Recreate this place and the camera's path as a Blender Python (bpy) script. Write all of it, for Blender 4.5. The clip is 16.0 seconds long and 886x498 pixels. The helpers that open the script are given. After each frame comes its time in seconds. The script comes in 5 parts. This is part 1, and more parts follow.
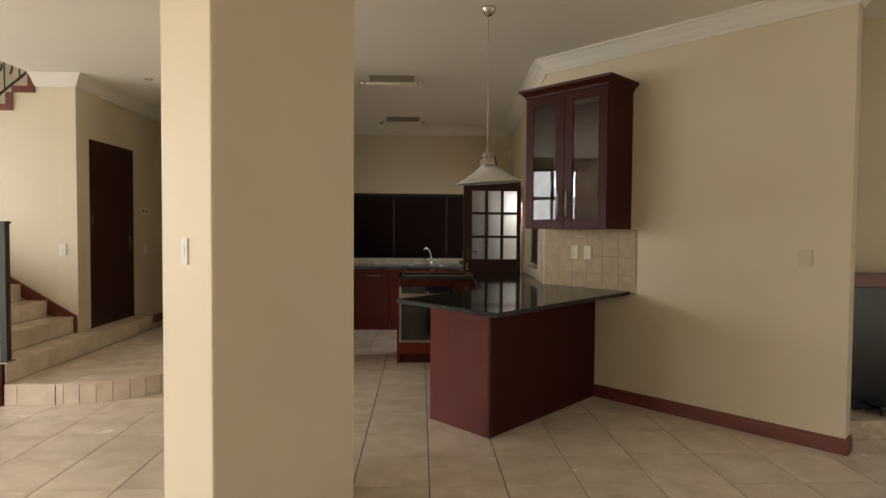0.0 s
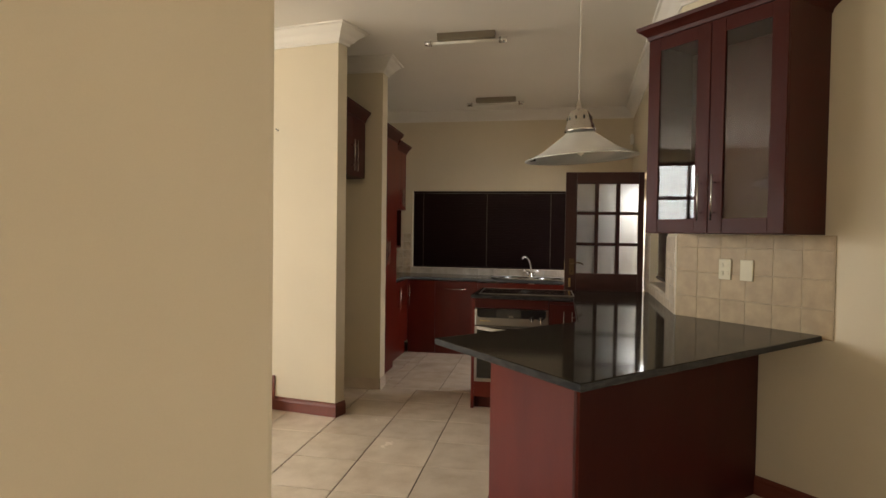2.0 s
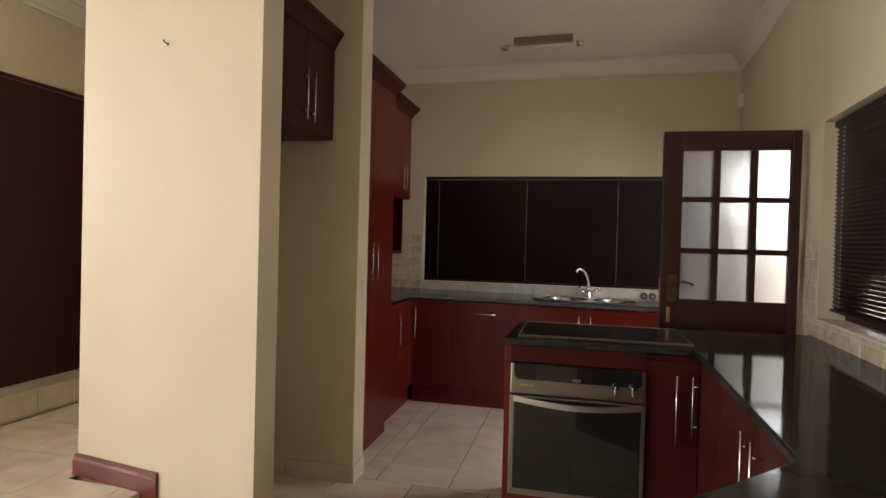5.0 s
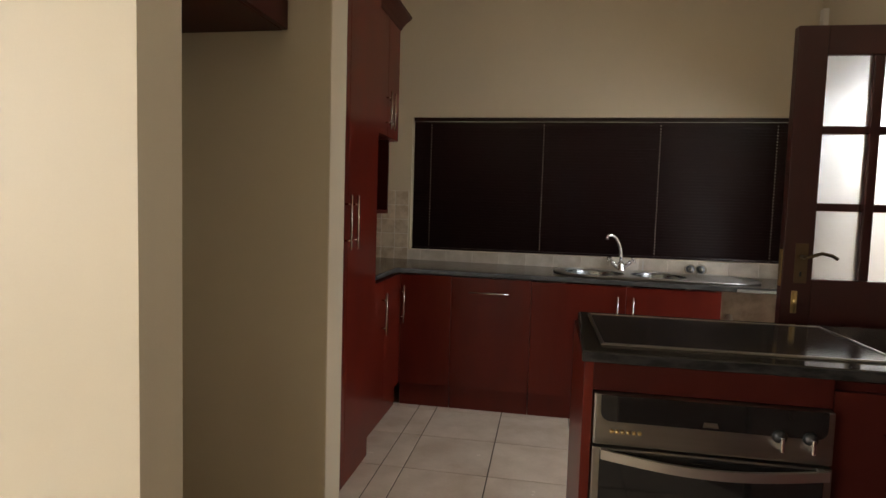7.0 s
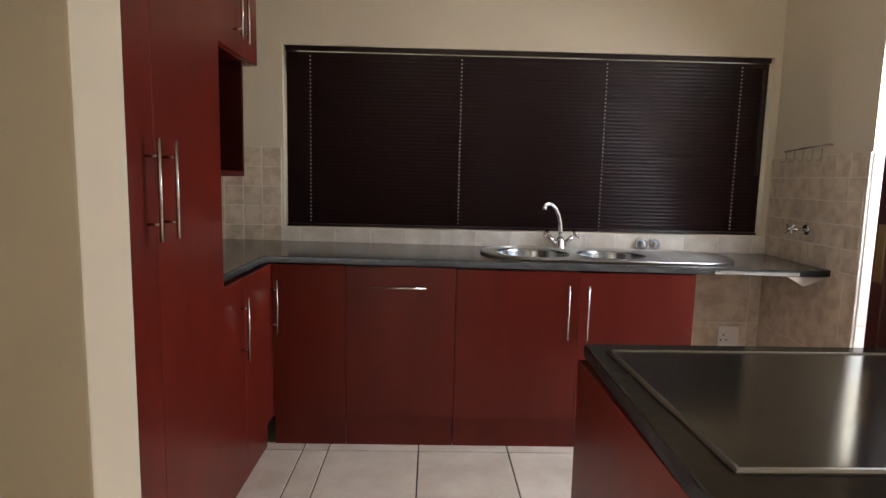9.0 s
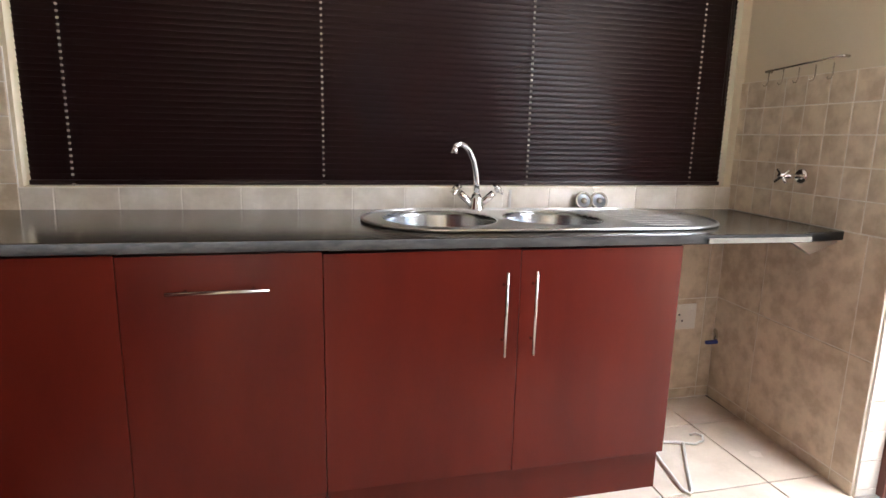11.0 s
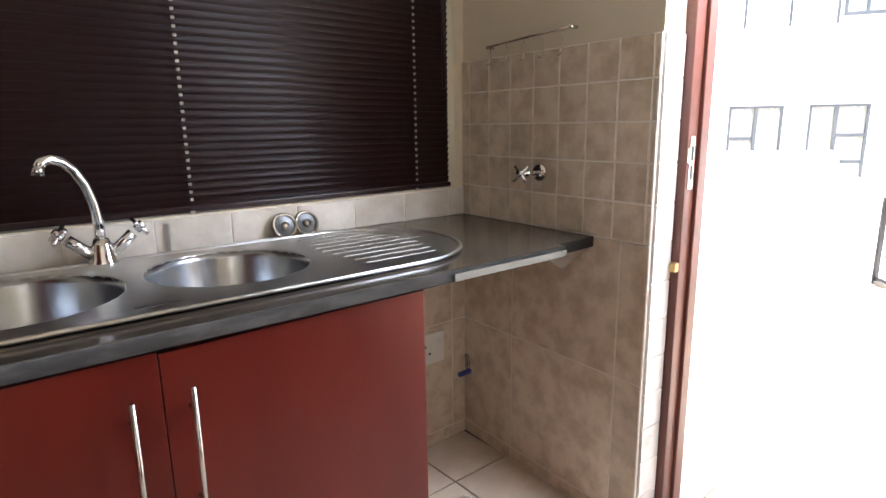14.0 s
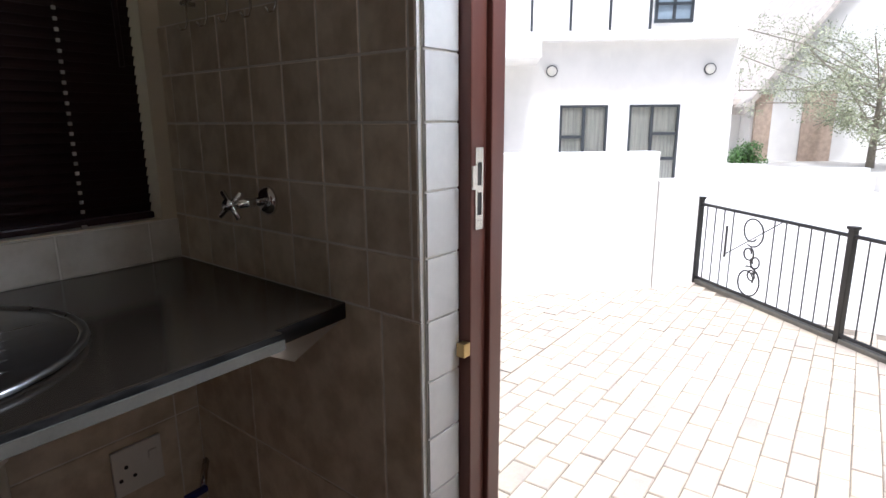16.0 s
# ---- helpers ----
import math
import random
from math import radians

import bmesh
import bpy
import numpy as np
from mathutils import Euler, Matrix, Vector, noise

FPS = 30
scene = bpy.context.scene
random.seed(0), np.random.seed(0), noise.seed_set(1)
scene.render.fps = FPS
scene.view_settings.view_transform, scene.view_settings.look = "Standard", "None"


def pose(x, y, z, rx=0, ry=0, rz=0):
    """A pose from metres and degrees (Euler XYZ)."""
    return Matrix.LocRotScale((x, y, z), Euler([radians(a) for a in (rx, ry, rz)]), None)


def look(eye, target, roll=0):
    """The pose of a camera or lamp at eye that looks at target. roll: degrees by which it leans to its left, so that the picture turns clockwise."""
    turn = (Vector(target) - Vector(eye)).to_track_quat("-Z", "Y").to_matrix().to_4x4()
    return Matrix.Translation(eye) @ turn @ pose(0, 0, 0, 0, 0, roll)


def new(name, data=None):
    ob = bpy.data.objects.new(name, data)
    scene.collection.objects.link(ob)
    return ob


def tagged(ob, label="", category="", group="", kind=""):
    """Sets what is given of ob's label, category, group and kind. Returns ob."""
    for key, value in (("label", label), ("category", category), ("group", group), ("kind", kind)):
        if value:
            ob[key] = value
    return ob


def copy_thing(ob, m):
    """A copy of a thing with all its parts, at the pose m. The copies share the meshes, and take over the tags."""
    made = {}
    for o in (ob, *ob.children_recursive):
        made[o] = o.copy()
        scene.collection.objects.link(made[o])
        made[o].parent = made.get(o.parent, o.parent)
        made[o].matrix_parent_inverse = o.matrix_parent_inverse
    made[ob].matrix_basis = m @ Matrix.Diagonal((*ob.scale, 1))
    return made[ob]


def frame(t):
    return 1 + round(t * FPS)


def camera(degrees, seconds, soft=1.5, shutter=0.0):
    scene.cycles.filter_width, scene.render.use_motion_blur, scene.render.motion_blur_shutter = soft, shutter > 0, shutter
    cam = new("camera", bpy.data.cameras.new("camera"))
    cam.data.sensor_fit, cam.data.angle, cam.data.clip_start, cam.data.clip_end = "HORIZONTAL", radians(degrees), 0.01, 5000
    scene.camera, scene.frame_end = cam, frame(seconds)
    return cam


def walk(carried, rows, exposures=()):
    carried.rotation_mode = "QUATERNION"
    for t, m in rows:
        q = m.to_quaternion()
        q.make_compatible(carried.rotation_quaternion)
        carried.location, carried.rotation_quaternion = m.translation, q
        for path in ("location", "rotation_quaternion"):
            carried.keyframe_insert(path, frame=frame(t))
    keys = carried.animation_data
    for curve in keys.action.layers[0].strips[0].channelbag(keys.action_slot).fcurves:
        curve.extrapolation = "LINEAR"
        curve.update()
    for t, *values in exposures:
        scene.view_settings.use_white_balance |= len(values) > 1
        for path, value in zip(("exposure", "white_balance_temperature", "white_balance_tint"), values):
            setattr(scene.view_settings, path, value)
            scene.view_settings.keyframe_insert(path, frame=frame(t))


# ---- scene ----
cam = camera(75.3, 16.0)
PATH = [
    (0, (0.138, 0.319, 1.443), (0.216, 2.316, 1.377), 0.4),
    (0.5, (0.256, 0.667, 1.431), (0.181, 2.665, 1.364), 0.4),
    (1, (0.363, 1.028, 1.428), (0.159, 3.017, 1.363), 0.5),
    (1.5, (0.423, 1.416, 1.443), (0.13, 3.393, 1.384), 0.7),
    (2, (0.479, 1.792, 1.438), (0.127, 3.76, 1.386), 0.8),
    (2.5, (0.497, 2.162, 1.422), (0.095, 4.12, 1.377), 0.9),
    (3, (0.471, 2.515, 1.431), (0.039, 4.468, 1.39), 1.2),
    (3.5, (0.449, 2.852, 1.414), (-0.002, 4.8, 1.384), 1.3),
    (4, (0.385, 3.163, 1.394), (-0.073, 5.11, 1.374), 1.5),
    (4.2, (0.358, 3.31, 1.389), (-0.108, 5.255, 1.368), 1.4),
    (6.5, (-0.141, 4.633, 1.351), (-0.542, 6.59, 1.269), 1.8),
    (7, (-0.23, 4.896, 1.318), (-0.581, 6.86, 1.177), 1.7),
    (7.5, (-0.314, 5.141, 1.32), (-0.565, 7.117, 1.141), 1.6),
    (8, (-0.365, 5.402, 1.313), (-0.501, 7.387, 1.11), 1.4),
    (8.5, (-0.402, 5.665, 1.319), (-0.449, 7.652, 1.094), 1.3),
    (9, (-0.431, 5.919, 1.286), (-0.386, 7.904, 1.045), 1.3),
    (9.2, (-0.396, 6.005, 1.263), (-0.328, 7.989, 1.017), 1.2),
    (11.5, (-0.328, 7.202, 1.193), (0.253, 9.069, 0.773), 1.2),
    (12, (-0.234, 7.331, 1.191), (0.444, 9.161, 0.751), 0.9),
    (12.5, (-0.144, 7.412, 1.186), (0.687, 9.179, 0.752), 0.4),
    (13, (-0.08, 7.487, 1.199), (0.909, 9.171, 0.766), -0.1),
    (13.5, (-0.033, 7.539, 1.21), (1.097, 9.133, 0.785), -0.4),
    (14, (0.07, 7.579, 1.224), (1.319, 9.084, 0.803), -0.9),
    (14.5, (0.226, 7.64, 1.232), (1.587, 9.044, 0.812), -1.0),
    (15, (0.377, 7.671, 1.231), (1.819, 8.991, 0.809), -1.3),
    (15.5, (0.569, 7.757, 1.233), (2.086, 8.989, 0.81), -1.4),
    (16, (0.746, 7.823, 1.23), (2.328, 8.965, 0.792), -0.4),
]
EXPOSURE = [(0.0, 0.9, 6850, 11), (1.0, 1.06, 7000, 11), (2.5, 1.45, 6950, 11), (4.0, 1.6, 6750, 11), (5.3, 1.45, 6400, 11), (6.5, 1.35, 6300, 11), (7.3, 1.55, 6700, 11), (8.0, 1.85, 6800, 11), (9.0, 2.28, 5900, 12), (11.5, 3.25, 6000, 13), (12.5, 3.5, 6000, 13), (13.5, 3.05, 5800, 13), (14.5, 2.1, 5700, 12), (15.0, 1.5, 5500, 12), (15.5, 1.0, 5500, 12), (16.0, 0.45, 5500, 12)]
walk(cam, [(t, look(eye, target, roll)) for t, eye, target, roll in PATH], EXPOSURE)

# ---- world, sun and daylight ----
world = bpy.data.worlds.new("world")
scene.world = world
world.use_nodes = True
wn = world.node_tree.nodes
sky = wn.new("ShaderNodeTexSky")
sky.sky_type, sky.sun_disc = "NISHITA", False
sky.sun_elevation, sky.sun_rotation = radians(71), radians(217)
sky.air_density, sky.dust_density, sky.ozone_density = 1.0, 9.0, 0.6
wn["Background"].inputs[1].default_value = 0.15
world.node_tree.links.new(sky.outputs[0], wn["Background"].inputs[0])
sun = new("sun", bpy.data.lights.new("sun", "SUN"))
sun.data.energy, sun.data.angle, sun.data.color = 4.8, radians(8), (1.0, 0.97, 0.93)
sun.matrix_world = look((-3, -4, 15), (0, 0, 0))


def window_light(name, m, w, h, power, colour=(0.97, 0.98, 1.0)):
    """Sky light in a window's opening."""
    ob = new(name, bpy.data.lights.new(name, "AREA"))
    ob.data.shape, ob.data.size, ob.data.size_y = "RECTANGLE", w, h
    ob.data.energy, ob.data.color = power, colour
    ob.matrix_world = m
    return ob


window_light("patio_daylight", look((-6.85, 0.4, 1.25), (0, 0.9, 1.1)), 4.4, 2.4, 82, (1.0, 0.97, 0.92))
window_light("patio_sky", look((-9.6, 0.4, 3.15), (-2, 1.5, 0.9)), 6.5, 1.7, 275, (0.86, 0.94, 1.0))
window_light("west_window_daylight", look((-6.85, 4.4, 1.9), (0, 4.6, 1.2)), 1.6, 1.8, 36, (0.95, 0.98, 1.0))
window_light("back_door_skylight", look((1.63, 8.0, 1.79), (0.45, 8.1, 0.0)), 0.62, 0.42, 6.6, (0.93, 0.97, 1.0))
window_light("south_daylight", look((-3.6, -3.3, 1.3), (-3.2, 0, 1.2)), 3.0, 2.1, 9)
window_light("side_daylight", look((4.9, 2.2, 1.3), (0, 2.9, 1.1)), 1.6, 2.0, 4)
window_light("stair_daylight", look((-6.85, 5.8, 2.07), (-3, 5.8, 1.9)), 1.1, 1.35, 36)


# ---- materials ----
def material(name, colour, rough=0.5, metal=0.0, scale=8.0, vary=0.12, fine=120.0, bump=0.05, second=None, spread=0.0, coat=0.0, spec=0.5, island=False, stretch=(1, 1, 1), mottled=(0.35, 0.65), detail=6, sheen=0.22):
    """A surface: mottled base colour at two scales, uneven gloss and fine relief."""
    m = bpy.data.materials.new(name)
    m.use_nodes = True
    n, l = m.node_tree.nodes, m.node_tree.links
    b = n["Principled BSDF"]
    b.inputs["Metallic"].default_value = metal
    b.inputs["Coat Weight"].default_value = coat
    b.inputs["Coat Roughness"].default_value = 0.12
    b.inputs["Specular IOR Level"].default_value = spec
    co = n.new("ShaderNodeTexCoord")
    mp = n.new("ShaderNodeMapping")
    mp.inputs["Scale"].default_value = stretch
    info = n.new("ShaderNodeObjectInfo")
    geo = n.new("ShaderNodeNewGeometry")
    shift = n.new("ShaderNodeVectorMath")
    shift.operation = "MULTIPLY_ADD"
    comb = n.new("ShaderNodeCombineXYZ")
    for i in range(3):
        l.new(geo.outputs["Random Per Island"] if island else info.outputs["Random"], comb.inputs[i])
    shift.inputs[1].default_value = (37.0, 23.0, 51.0)
    l.new(comb.outputs[0], shift.inputs[0])
    l.new(geo.outputs["Position"], shift.inputs[2])
    l.new(shift.outputs[0], mp.inputs[0])
    big, small = n.new("ShaderNodeTexNoise"), n.new("ShaderNodeTexNoise")
    big.inputs["Scale"].default_value, big.inputs["Detail"].default_value = scale, detail
    small.inputs["Scale"].default_value, small.inputs["Detail"].default_value = fine, 3
    l.new(mp.outputs[0], big.inputs["Vector"])
    l.new(mp.outputs[0], small.inputs["Vector"])
    ramp = n.new("ShaderNodeValToRGB")
    ramp.color_ramp.elements[0].position, ramp.color_ramp.elements[1].position = mottled
    second = second or tuple(c * (1 - vary) for c in colour)
    ramp.color_ramp.elements[0].color, ramp.color_ramp.elements[1].color = (*second, 1), (*colour, 1)
    l.new(big.outputs[0], ramp.inputs[0])
    mix = n.new("ShaderNodeMix")
    mix.data_type, mix.blend_type = "RGBA", "MULTIPLY"
    mix.inputs[0].default_value = 1.0
    rng = n.new("ShaderNodeMapRange")
    rng.inputs[3].default_value, rng.inputs[4].default_value = 1 - vary * 0.6, 1 + vary * 0.4
    l.new(small.outputs[0], rng.inputs[0])
    l.new(ramp.outputs[0], mix.inputs[6])
    l.new(rng.outputs[0], mix.inputs[7])
    last = mix.outputs[2]
    if spread:
        hsv = n.new("ShaderNodeHueSaturation")
        r2 = n.new("ShaderNodeMapRange")
        r2.inputs[3].default_value, r2.inputs[4].default_value = 1 - spread, 1 + spread
        l.new(geo.outputs["Random Per Island"] if island else info.outputs["Random"], r2.inputs[0])
        l.new(r2.outputs[0], hsv.inputs["Value"])
        l.new(last, hsv.inputs["Color"])
        last = hsv.outputs[0]
    l.new(last, b.inputs["Base Color"])
    rr = n.new("ShaderNodeMapRange")
    rr.inputs[3].default_value, rr.inputs[4].default_value = max(0.02, rough * (1 - sheen)), min(1, rough * (1 + sheen))
    l.new(big.outputs[0], rr.inputs[0])
    l.new(rr.outputs[0], b.inputs["Roughness"])
    if bump:
        bp = n.new("ShaderNodeBump")
        bp.inputs["Strength"].default_value, bp.inputs["Distance"].default_value = bump, 0.004
        l.new(small.outputs[0], bp.inputs["Height"])
        l.new(bp.outputs[0], b.inputs["Normal"])
    return m


def glass(name, colour, rough, through_light=1.0):
    m = material(name, colour, rough, vary=0.03, bump=0.0)
    m.node_tree.nodes["Principled BSDF"].inputs["Transmission Weight"].default_value = through_light
    m.node_tree.nodes["Principled BSDF"].inputs["IOR"].default_value = 1.45
    return m


PAINT = material("cream_wall_paint", (0.67, 0.585, 0.435), 0.62, scale=1.3, vary=0.05, fine=260, bump=0.06, spec=0.3)
CEIL = material("white_ceiling_paint", (0.80, 0.76, 0.69), 0.8, scale=1.0, vary=0.03, fine=200, bump=0.04, spec=0.2)
CORNICE = material("white_cornice_paint", (0.76, 0.72, 0.65), 0.6, scale=3, vary=0.04, bump=0.02, spec=0.3)
WHITE = material("white_plastic", (0.74, 0.71, 0.64), 0.35, vary=0.03, bump=0.0)
CREAMPL = material("cream_plastic", (0.56, 0.50, 0.33), 0.38, vary=0.03, bump=0.0)
# dark wood; also RED fronts in dimmer light, with that shade in the colour
MAHOG = material("dark_and_shaded_mahogany", (0.054, 0.0092, 0.0062), 0.38, scale=5, vary=0.08, second=(0.045, 0.0076, 0.0053), fine=40, bump=0.003, stretch=(3, 3, 0.5), mottled=(0.2, 0.8), detail=2, sheen=0.04, spec=0.14)
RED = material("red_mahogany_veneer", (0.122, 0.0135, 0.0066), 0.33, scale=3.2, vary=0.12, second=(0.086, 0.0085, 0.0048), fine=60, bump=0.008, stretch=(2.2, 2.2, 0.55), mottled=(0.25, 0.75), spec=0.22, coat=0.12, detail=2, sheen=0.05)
RED.node_tree.nodes["Principled BSDF"].inputs["Coat Roughness"].default_value = 0.26
DOORWOOD = material("stained_door_wood", (0.042, 0.0088, 0.0068), 0.36, scale=4, vary=0.15, fine=90, bump=0.04, stretch=(6, 6, 0.5))
SKIRT = material("mahogany_skirting", (0.175, 0.04, 0.024), 0.35, scale=6, vary=0.25, fine=90, bump=0.03)
STONE = material("dark_speckled_laminate", (0.040, 0.034, 0.026), 0.07, scale=40, vary=0.35, second=(0.034, 0.029, 0.022), fine=420, bump=0.004, spec=0.05, sheen=0.08)
LAMINATE = material("dark_matt_laminate", (0.052, 0.041, 0.030), 0.15, scale=9, vary=0.3, second=(0.04, 0.031, 0.023), fine=420, bump=0.01, spec=0.65, mottled=(0.15, 0.85), sheen=0.06)
EDGE = material("worn_countertop_edge", (0.03, 0.028, 0.026), 0.45, scale=38, vary=0.8, second=(0.005, 0.005, 0.005), fine=260, bump=0.1, mottled=(0.42, 0.58), spec=0.3, stretch=(0.5, 0.5, 1.6))
PALE = material("bare_chipboard_edge", (0.2, 0.19, 0.16), 0.6, scale=20, vary=0.2, fine=200, bump=0.06)
TILE = material("beige_floor_tile", (0.75, 0.645, 0.52), 0.25, scale=5.5, vary=0.12, second=(0.62, 0.51, 0.39), fine=70, bump=0.015, spread=0.04, mottled=(0.3, 0.62))
GROUT = material("brown_floor_grout", (0.055, 0.04, 0.03), 0.9, scale=30, vary=0.2, bump=0.1)
WTILE = material("mottled_wall_tile", (0.67, 0.565, 0.425), 0.34, scale=15, vary=0.16, second=(0.50, 0.395, 0.28), fine=70, bump=0.03, spread=0.07, mottled=(0.36, 0.6))
BTILE = material("brown_mottled_wall_tile", (0.40, 0.292, 0.162), 0.5, scale=12, vary=0.16, second=(0.31, 0.218, 0.115), fine=60, bump=0.03, spread=0.06)
SPLASH = material("pale_splash_tile", (0.70, 0.65, 0.57), 0.25, scale=9, vary=0.15, second=(0.55, 0.49, 0.41), fine=60, bump=0.02, spread=0.05)
# door wood lightened: daylight on the jamb is put into the colour
FRAMEWOOD = material("daylit_frame_wood", (0.15, 0.05, 0.034), 0.35, scale=4, vary=0.15, fine=90, bump=0.03, stretch=(6, 6, 0.5))
BGROUT = material("brown_wall_grout", (0.43, 0.335, 0.215), 0.85, scale=40, vary=0.1, bump=0.08)
WGROUT = material("pale_wall_grout", (0.76, 0.71, 0.63), 0.85, scale=40, vary=0.1, bump=0.08)
STEEL = material("brushed_steel", (0.62, 0.61, 0.59), 0.3, 1.0, scale=3, vary=0.08, fine=300, bump=0.02, stretch=(1, 14, 14))
# sink steel darkened and blued, the shade inside the bowls put into colour
BOWL = material("shaded_sink_bowl_steel", (0.40, 0.42, 0.44), 0.24, 1.0, scale=3, vary=0.06, fine=200, bump=0.01, stretch=(1, 1, 6))
DRAINER = material("worn_drainer_steel", (0.42, 0.40, 0.37), 0.5, 1.0, scale=6, vary=0.12, fine=300, bump=0.02)
OVENSTEEL = material("dulled_oven_steel", (0.30, 0.28, 0.25), 0.32, 1.0, scale=3, vary=0.1, fine=300, bump=0.02, stretch=(1, 14, 14))
FITTING = material("satin_lamp_metal", (0.30, 0.26, 0.20), 0.3, 0.8, vary=0.1, bump=0.0)
CHROME = material("chrome", (0.8, 0.8, 0.8), 0.08, 1.0, vary=0.03, bump=0.0)
BRASS = material("aged_brass", (0.55, 0.40, 0.18), 0.3, 1.0, vary=0.15, bump=0.02)
PLATE = material("tarnished_brass", (0.16, 0.115, 0.07), 0.35, 1.0, vary=0.2, bump=0.02)
NICKEL = material("satin_nickel", (0.58, 0.55, 0.5), 0.25, 1.0, vary=0.06, bump=0.0)
BLACK = material("black_enamel", (0.012, 0.012, 0.012), 0.3, vary=0.2, bump=0.01)
IRON = material("black_wrought_iron", (0.02, 0.019, 0.018), 0.45, scale=30, vary=0.3, bump=0.05)
BGLASS = material("black_ceramic_glass", (0.012, 0.011, 0.01), 0.05, vary=0.1, bump=0.0)
HOBGLASS = material("brown_black_hob_glass", (0.034, 0.029, 0.023), 0.12, vary=0.1, bump=0.0, sheen=0.05)
BLIND = material("dark_brown_blind_slat", (0.017, 0.0062, 0.0062), 0.33, scale=1.0, vary=0.02, fine=30, bump=0.0, spec=0.33)
LADDER = material("dark_blind_cord", (0.06, 0.04, 0.035), 0.8, vary=0.1)
RUNG = material("pale_ladder_tape", (0.42, 0.38, 0.33), 0.8, vary=0.1)
CORD = material("pale_blind_cord", (0.6, 0.56, 0.5), 0.8, vary=0.1)
SHADE = glass("frosted_white_glass", (0.93, 0.96, 0.90), 0.35, 0.7)
FROST = glass("obscure_door_glass", (0.93, 0.94, 0.93), 0.5)
CLEAR = glass("clear_glass", (0.97, 0.98, 0.97), 0.01)
CABGLASS = glass("polished_cabinet_glass", (0.9, 0.9, 0.88), 0.01)
CABGLASS.node_tree.nodes["Principled BSDF"].inputs["IOR"].default_value = 1.45


# ---- mesh helpers ----
def box(bm, x0, x1, y0, y1, z0, z1, bevel=0.0):
    """A box added to bm, with its edges rounded off."""
    v = [bm.verts.new((x, y, z)) for z in (z0, z1) for y in (y0, y1) for x in (x0, x1)]
    f = [bm.faces.new([v[i] for i in q]) for q in ((0, 2, 3, 1), (4, 5, 7, 6), (0, 1, 5, 4), (2, 6, 7, 3), (0, 4, 6, 2), (1, 3, 7, 5))]
    if bevel:
        es = {e for q in f for e in q.edges}
        bmesh.ops.bevel(bm, geom=list(es), offset=bevel, segments=2, affect="EDGES", profile=0.6)
    return bm


def prism(bm, pts, z0, z1, bevel=0.0):
    """An upright prism on an outline."""
    a = [bm.verts.new((x, y, z0)) for x, y in pts]
    b = [bm.verts.new((x, y, z1)) for x, y in pts]
    k = len(pts)
    f = [bm.faces.new(a[::-1]), bm.faces.new(b)]
    f += [bm.faces.new((a[i], a[(i + 1) % k], b[(i + 1) % k], b[i])) for i in range(k)]
    bmesh.ops.recalc_face_normals(bm, faces=f)
    if bevel:
        bmesh.ops.bevel(bm, geom=list({e for q in f for e in q.edges}), offset=bevel, segments=2, affect="EDGES", profile=0.6)
    return bm


def lathe(bm, prof, seg=32, at=(0, 0, 0), closed=False):
    """A turned body: prof is (radius, height) from one end to the other."""
    rings = []
    for r, z in prof:
        rings.append([bm.verts.new((at[0] + r * math.cos(2 * math.pi * i / seg), at[1] + r * math.sin(2 * math.pi * i / seg), at[2] + z)) for i in range(seg)])
    for p, q in zip(rings, rings[1:] + (rings[:1] if closed else [])):
        for i in range(seg):
            bm.faces.new((p[i], p[(i + 1) % seg], q[(i + 1) % seg], q[i]))
    if not closed:
        bm.faces.new(rings[0][::-1])
        bm.faces.new(rings[-1])
    return bm


def tube(bm, pts, r, seg=8, ends=True):
    """A round bar along a line of points."""
    pts = [Vector(p) for p in pts]
    rings, side = [], None
    for i, p in enumerate(pts):
        d = (pts[min(i + 1, len(pts) - 1)] - pts[max(i - 1, 0)]).normalized()
        if side is None:
            side = d.orthogonal().normalized()
        side = (side - d * side.dot(d)).normalized()
        up = d.cross(side)
        rings.append([bm.verts.new(p + r * (side * math.cos(a) + up * math.sin(a))) for a in (2 * math.pi * k / seg for k in range(seg))])
    for p, q in zip(rings, rings[1:]):
        for k in range(seg):
            bm.faces.new((p[k], p[(k + 1) % seg], q[(k + 1) % seg], q[k]))
    if ends:
        bm.faces.new(rings[0][::-1])
        bm.faces.new(rings[-1])
    return bm


def sweep(bm, path, prof, closed=False):
    """A moulding: a profile of (out, up) carried along a plan line of (x, y, z), out to the right of the way."""
    n = len(path)
    rings = []
    for i, p in enumerate(path):
        a = Vector(path[i - 1] if i or closed else p)
        b = Vector(path[(i + 1) % n] if i < n - 1 or closed else p)
        p = Vector(p)
        d1, d2 = (p - a).to_2d(), (b - p).to_2d()
        d1 = d1.normalized() if d1.length > 1e-6 else d2.normalized()
        d2 = d2.normalized() if d2.length > 1e-6 else d1
        n1, n2 = Vector((d1.y, -d1.x)), Vector((d2.y, -d2.x))
        m = (n1 + n2).normalized()
        m = m / max(0.3, m.dot(n1))
        rings.append([bm.verts.new((p.x + m.x * o, p.y + m.y * o, p.z + u)) for o, u in prof])
    k = len(prof)
    for i in range(n if closed else n - 1):
        p, q = rings[i], rings[(i + 1) % n]
        for j in range(k):
            bm.faces.new((p[j], q[j], q[(j + 1) % k], p[(j + 1) % k]))
    if not closed:
        bm.faces.new(rings[0])
        bm.faces.new(rings[-1][::-1])
    bmesh.ops.recalc_face_normals(bm, faces=bm.faces)
    return bm


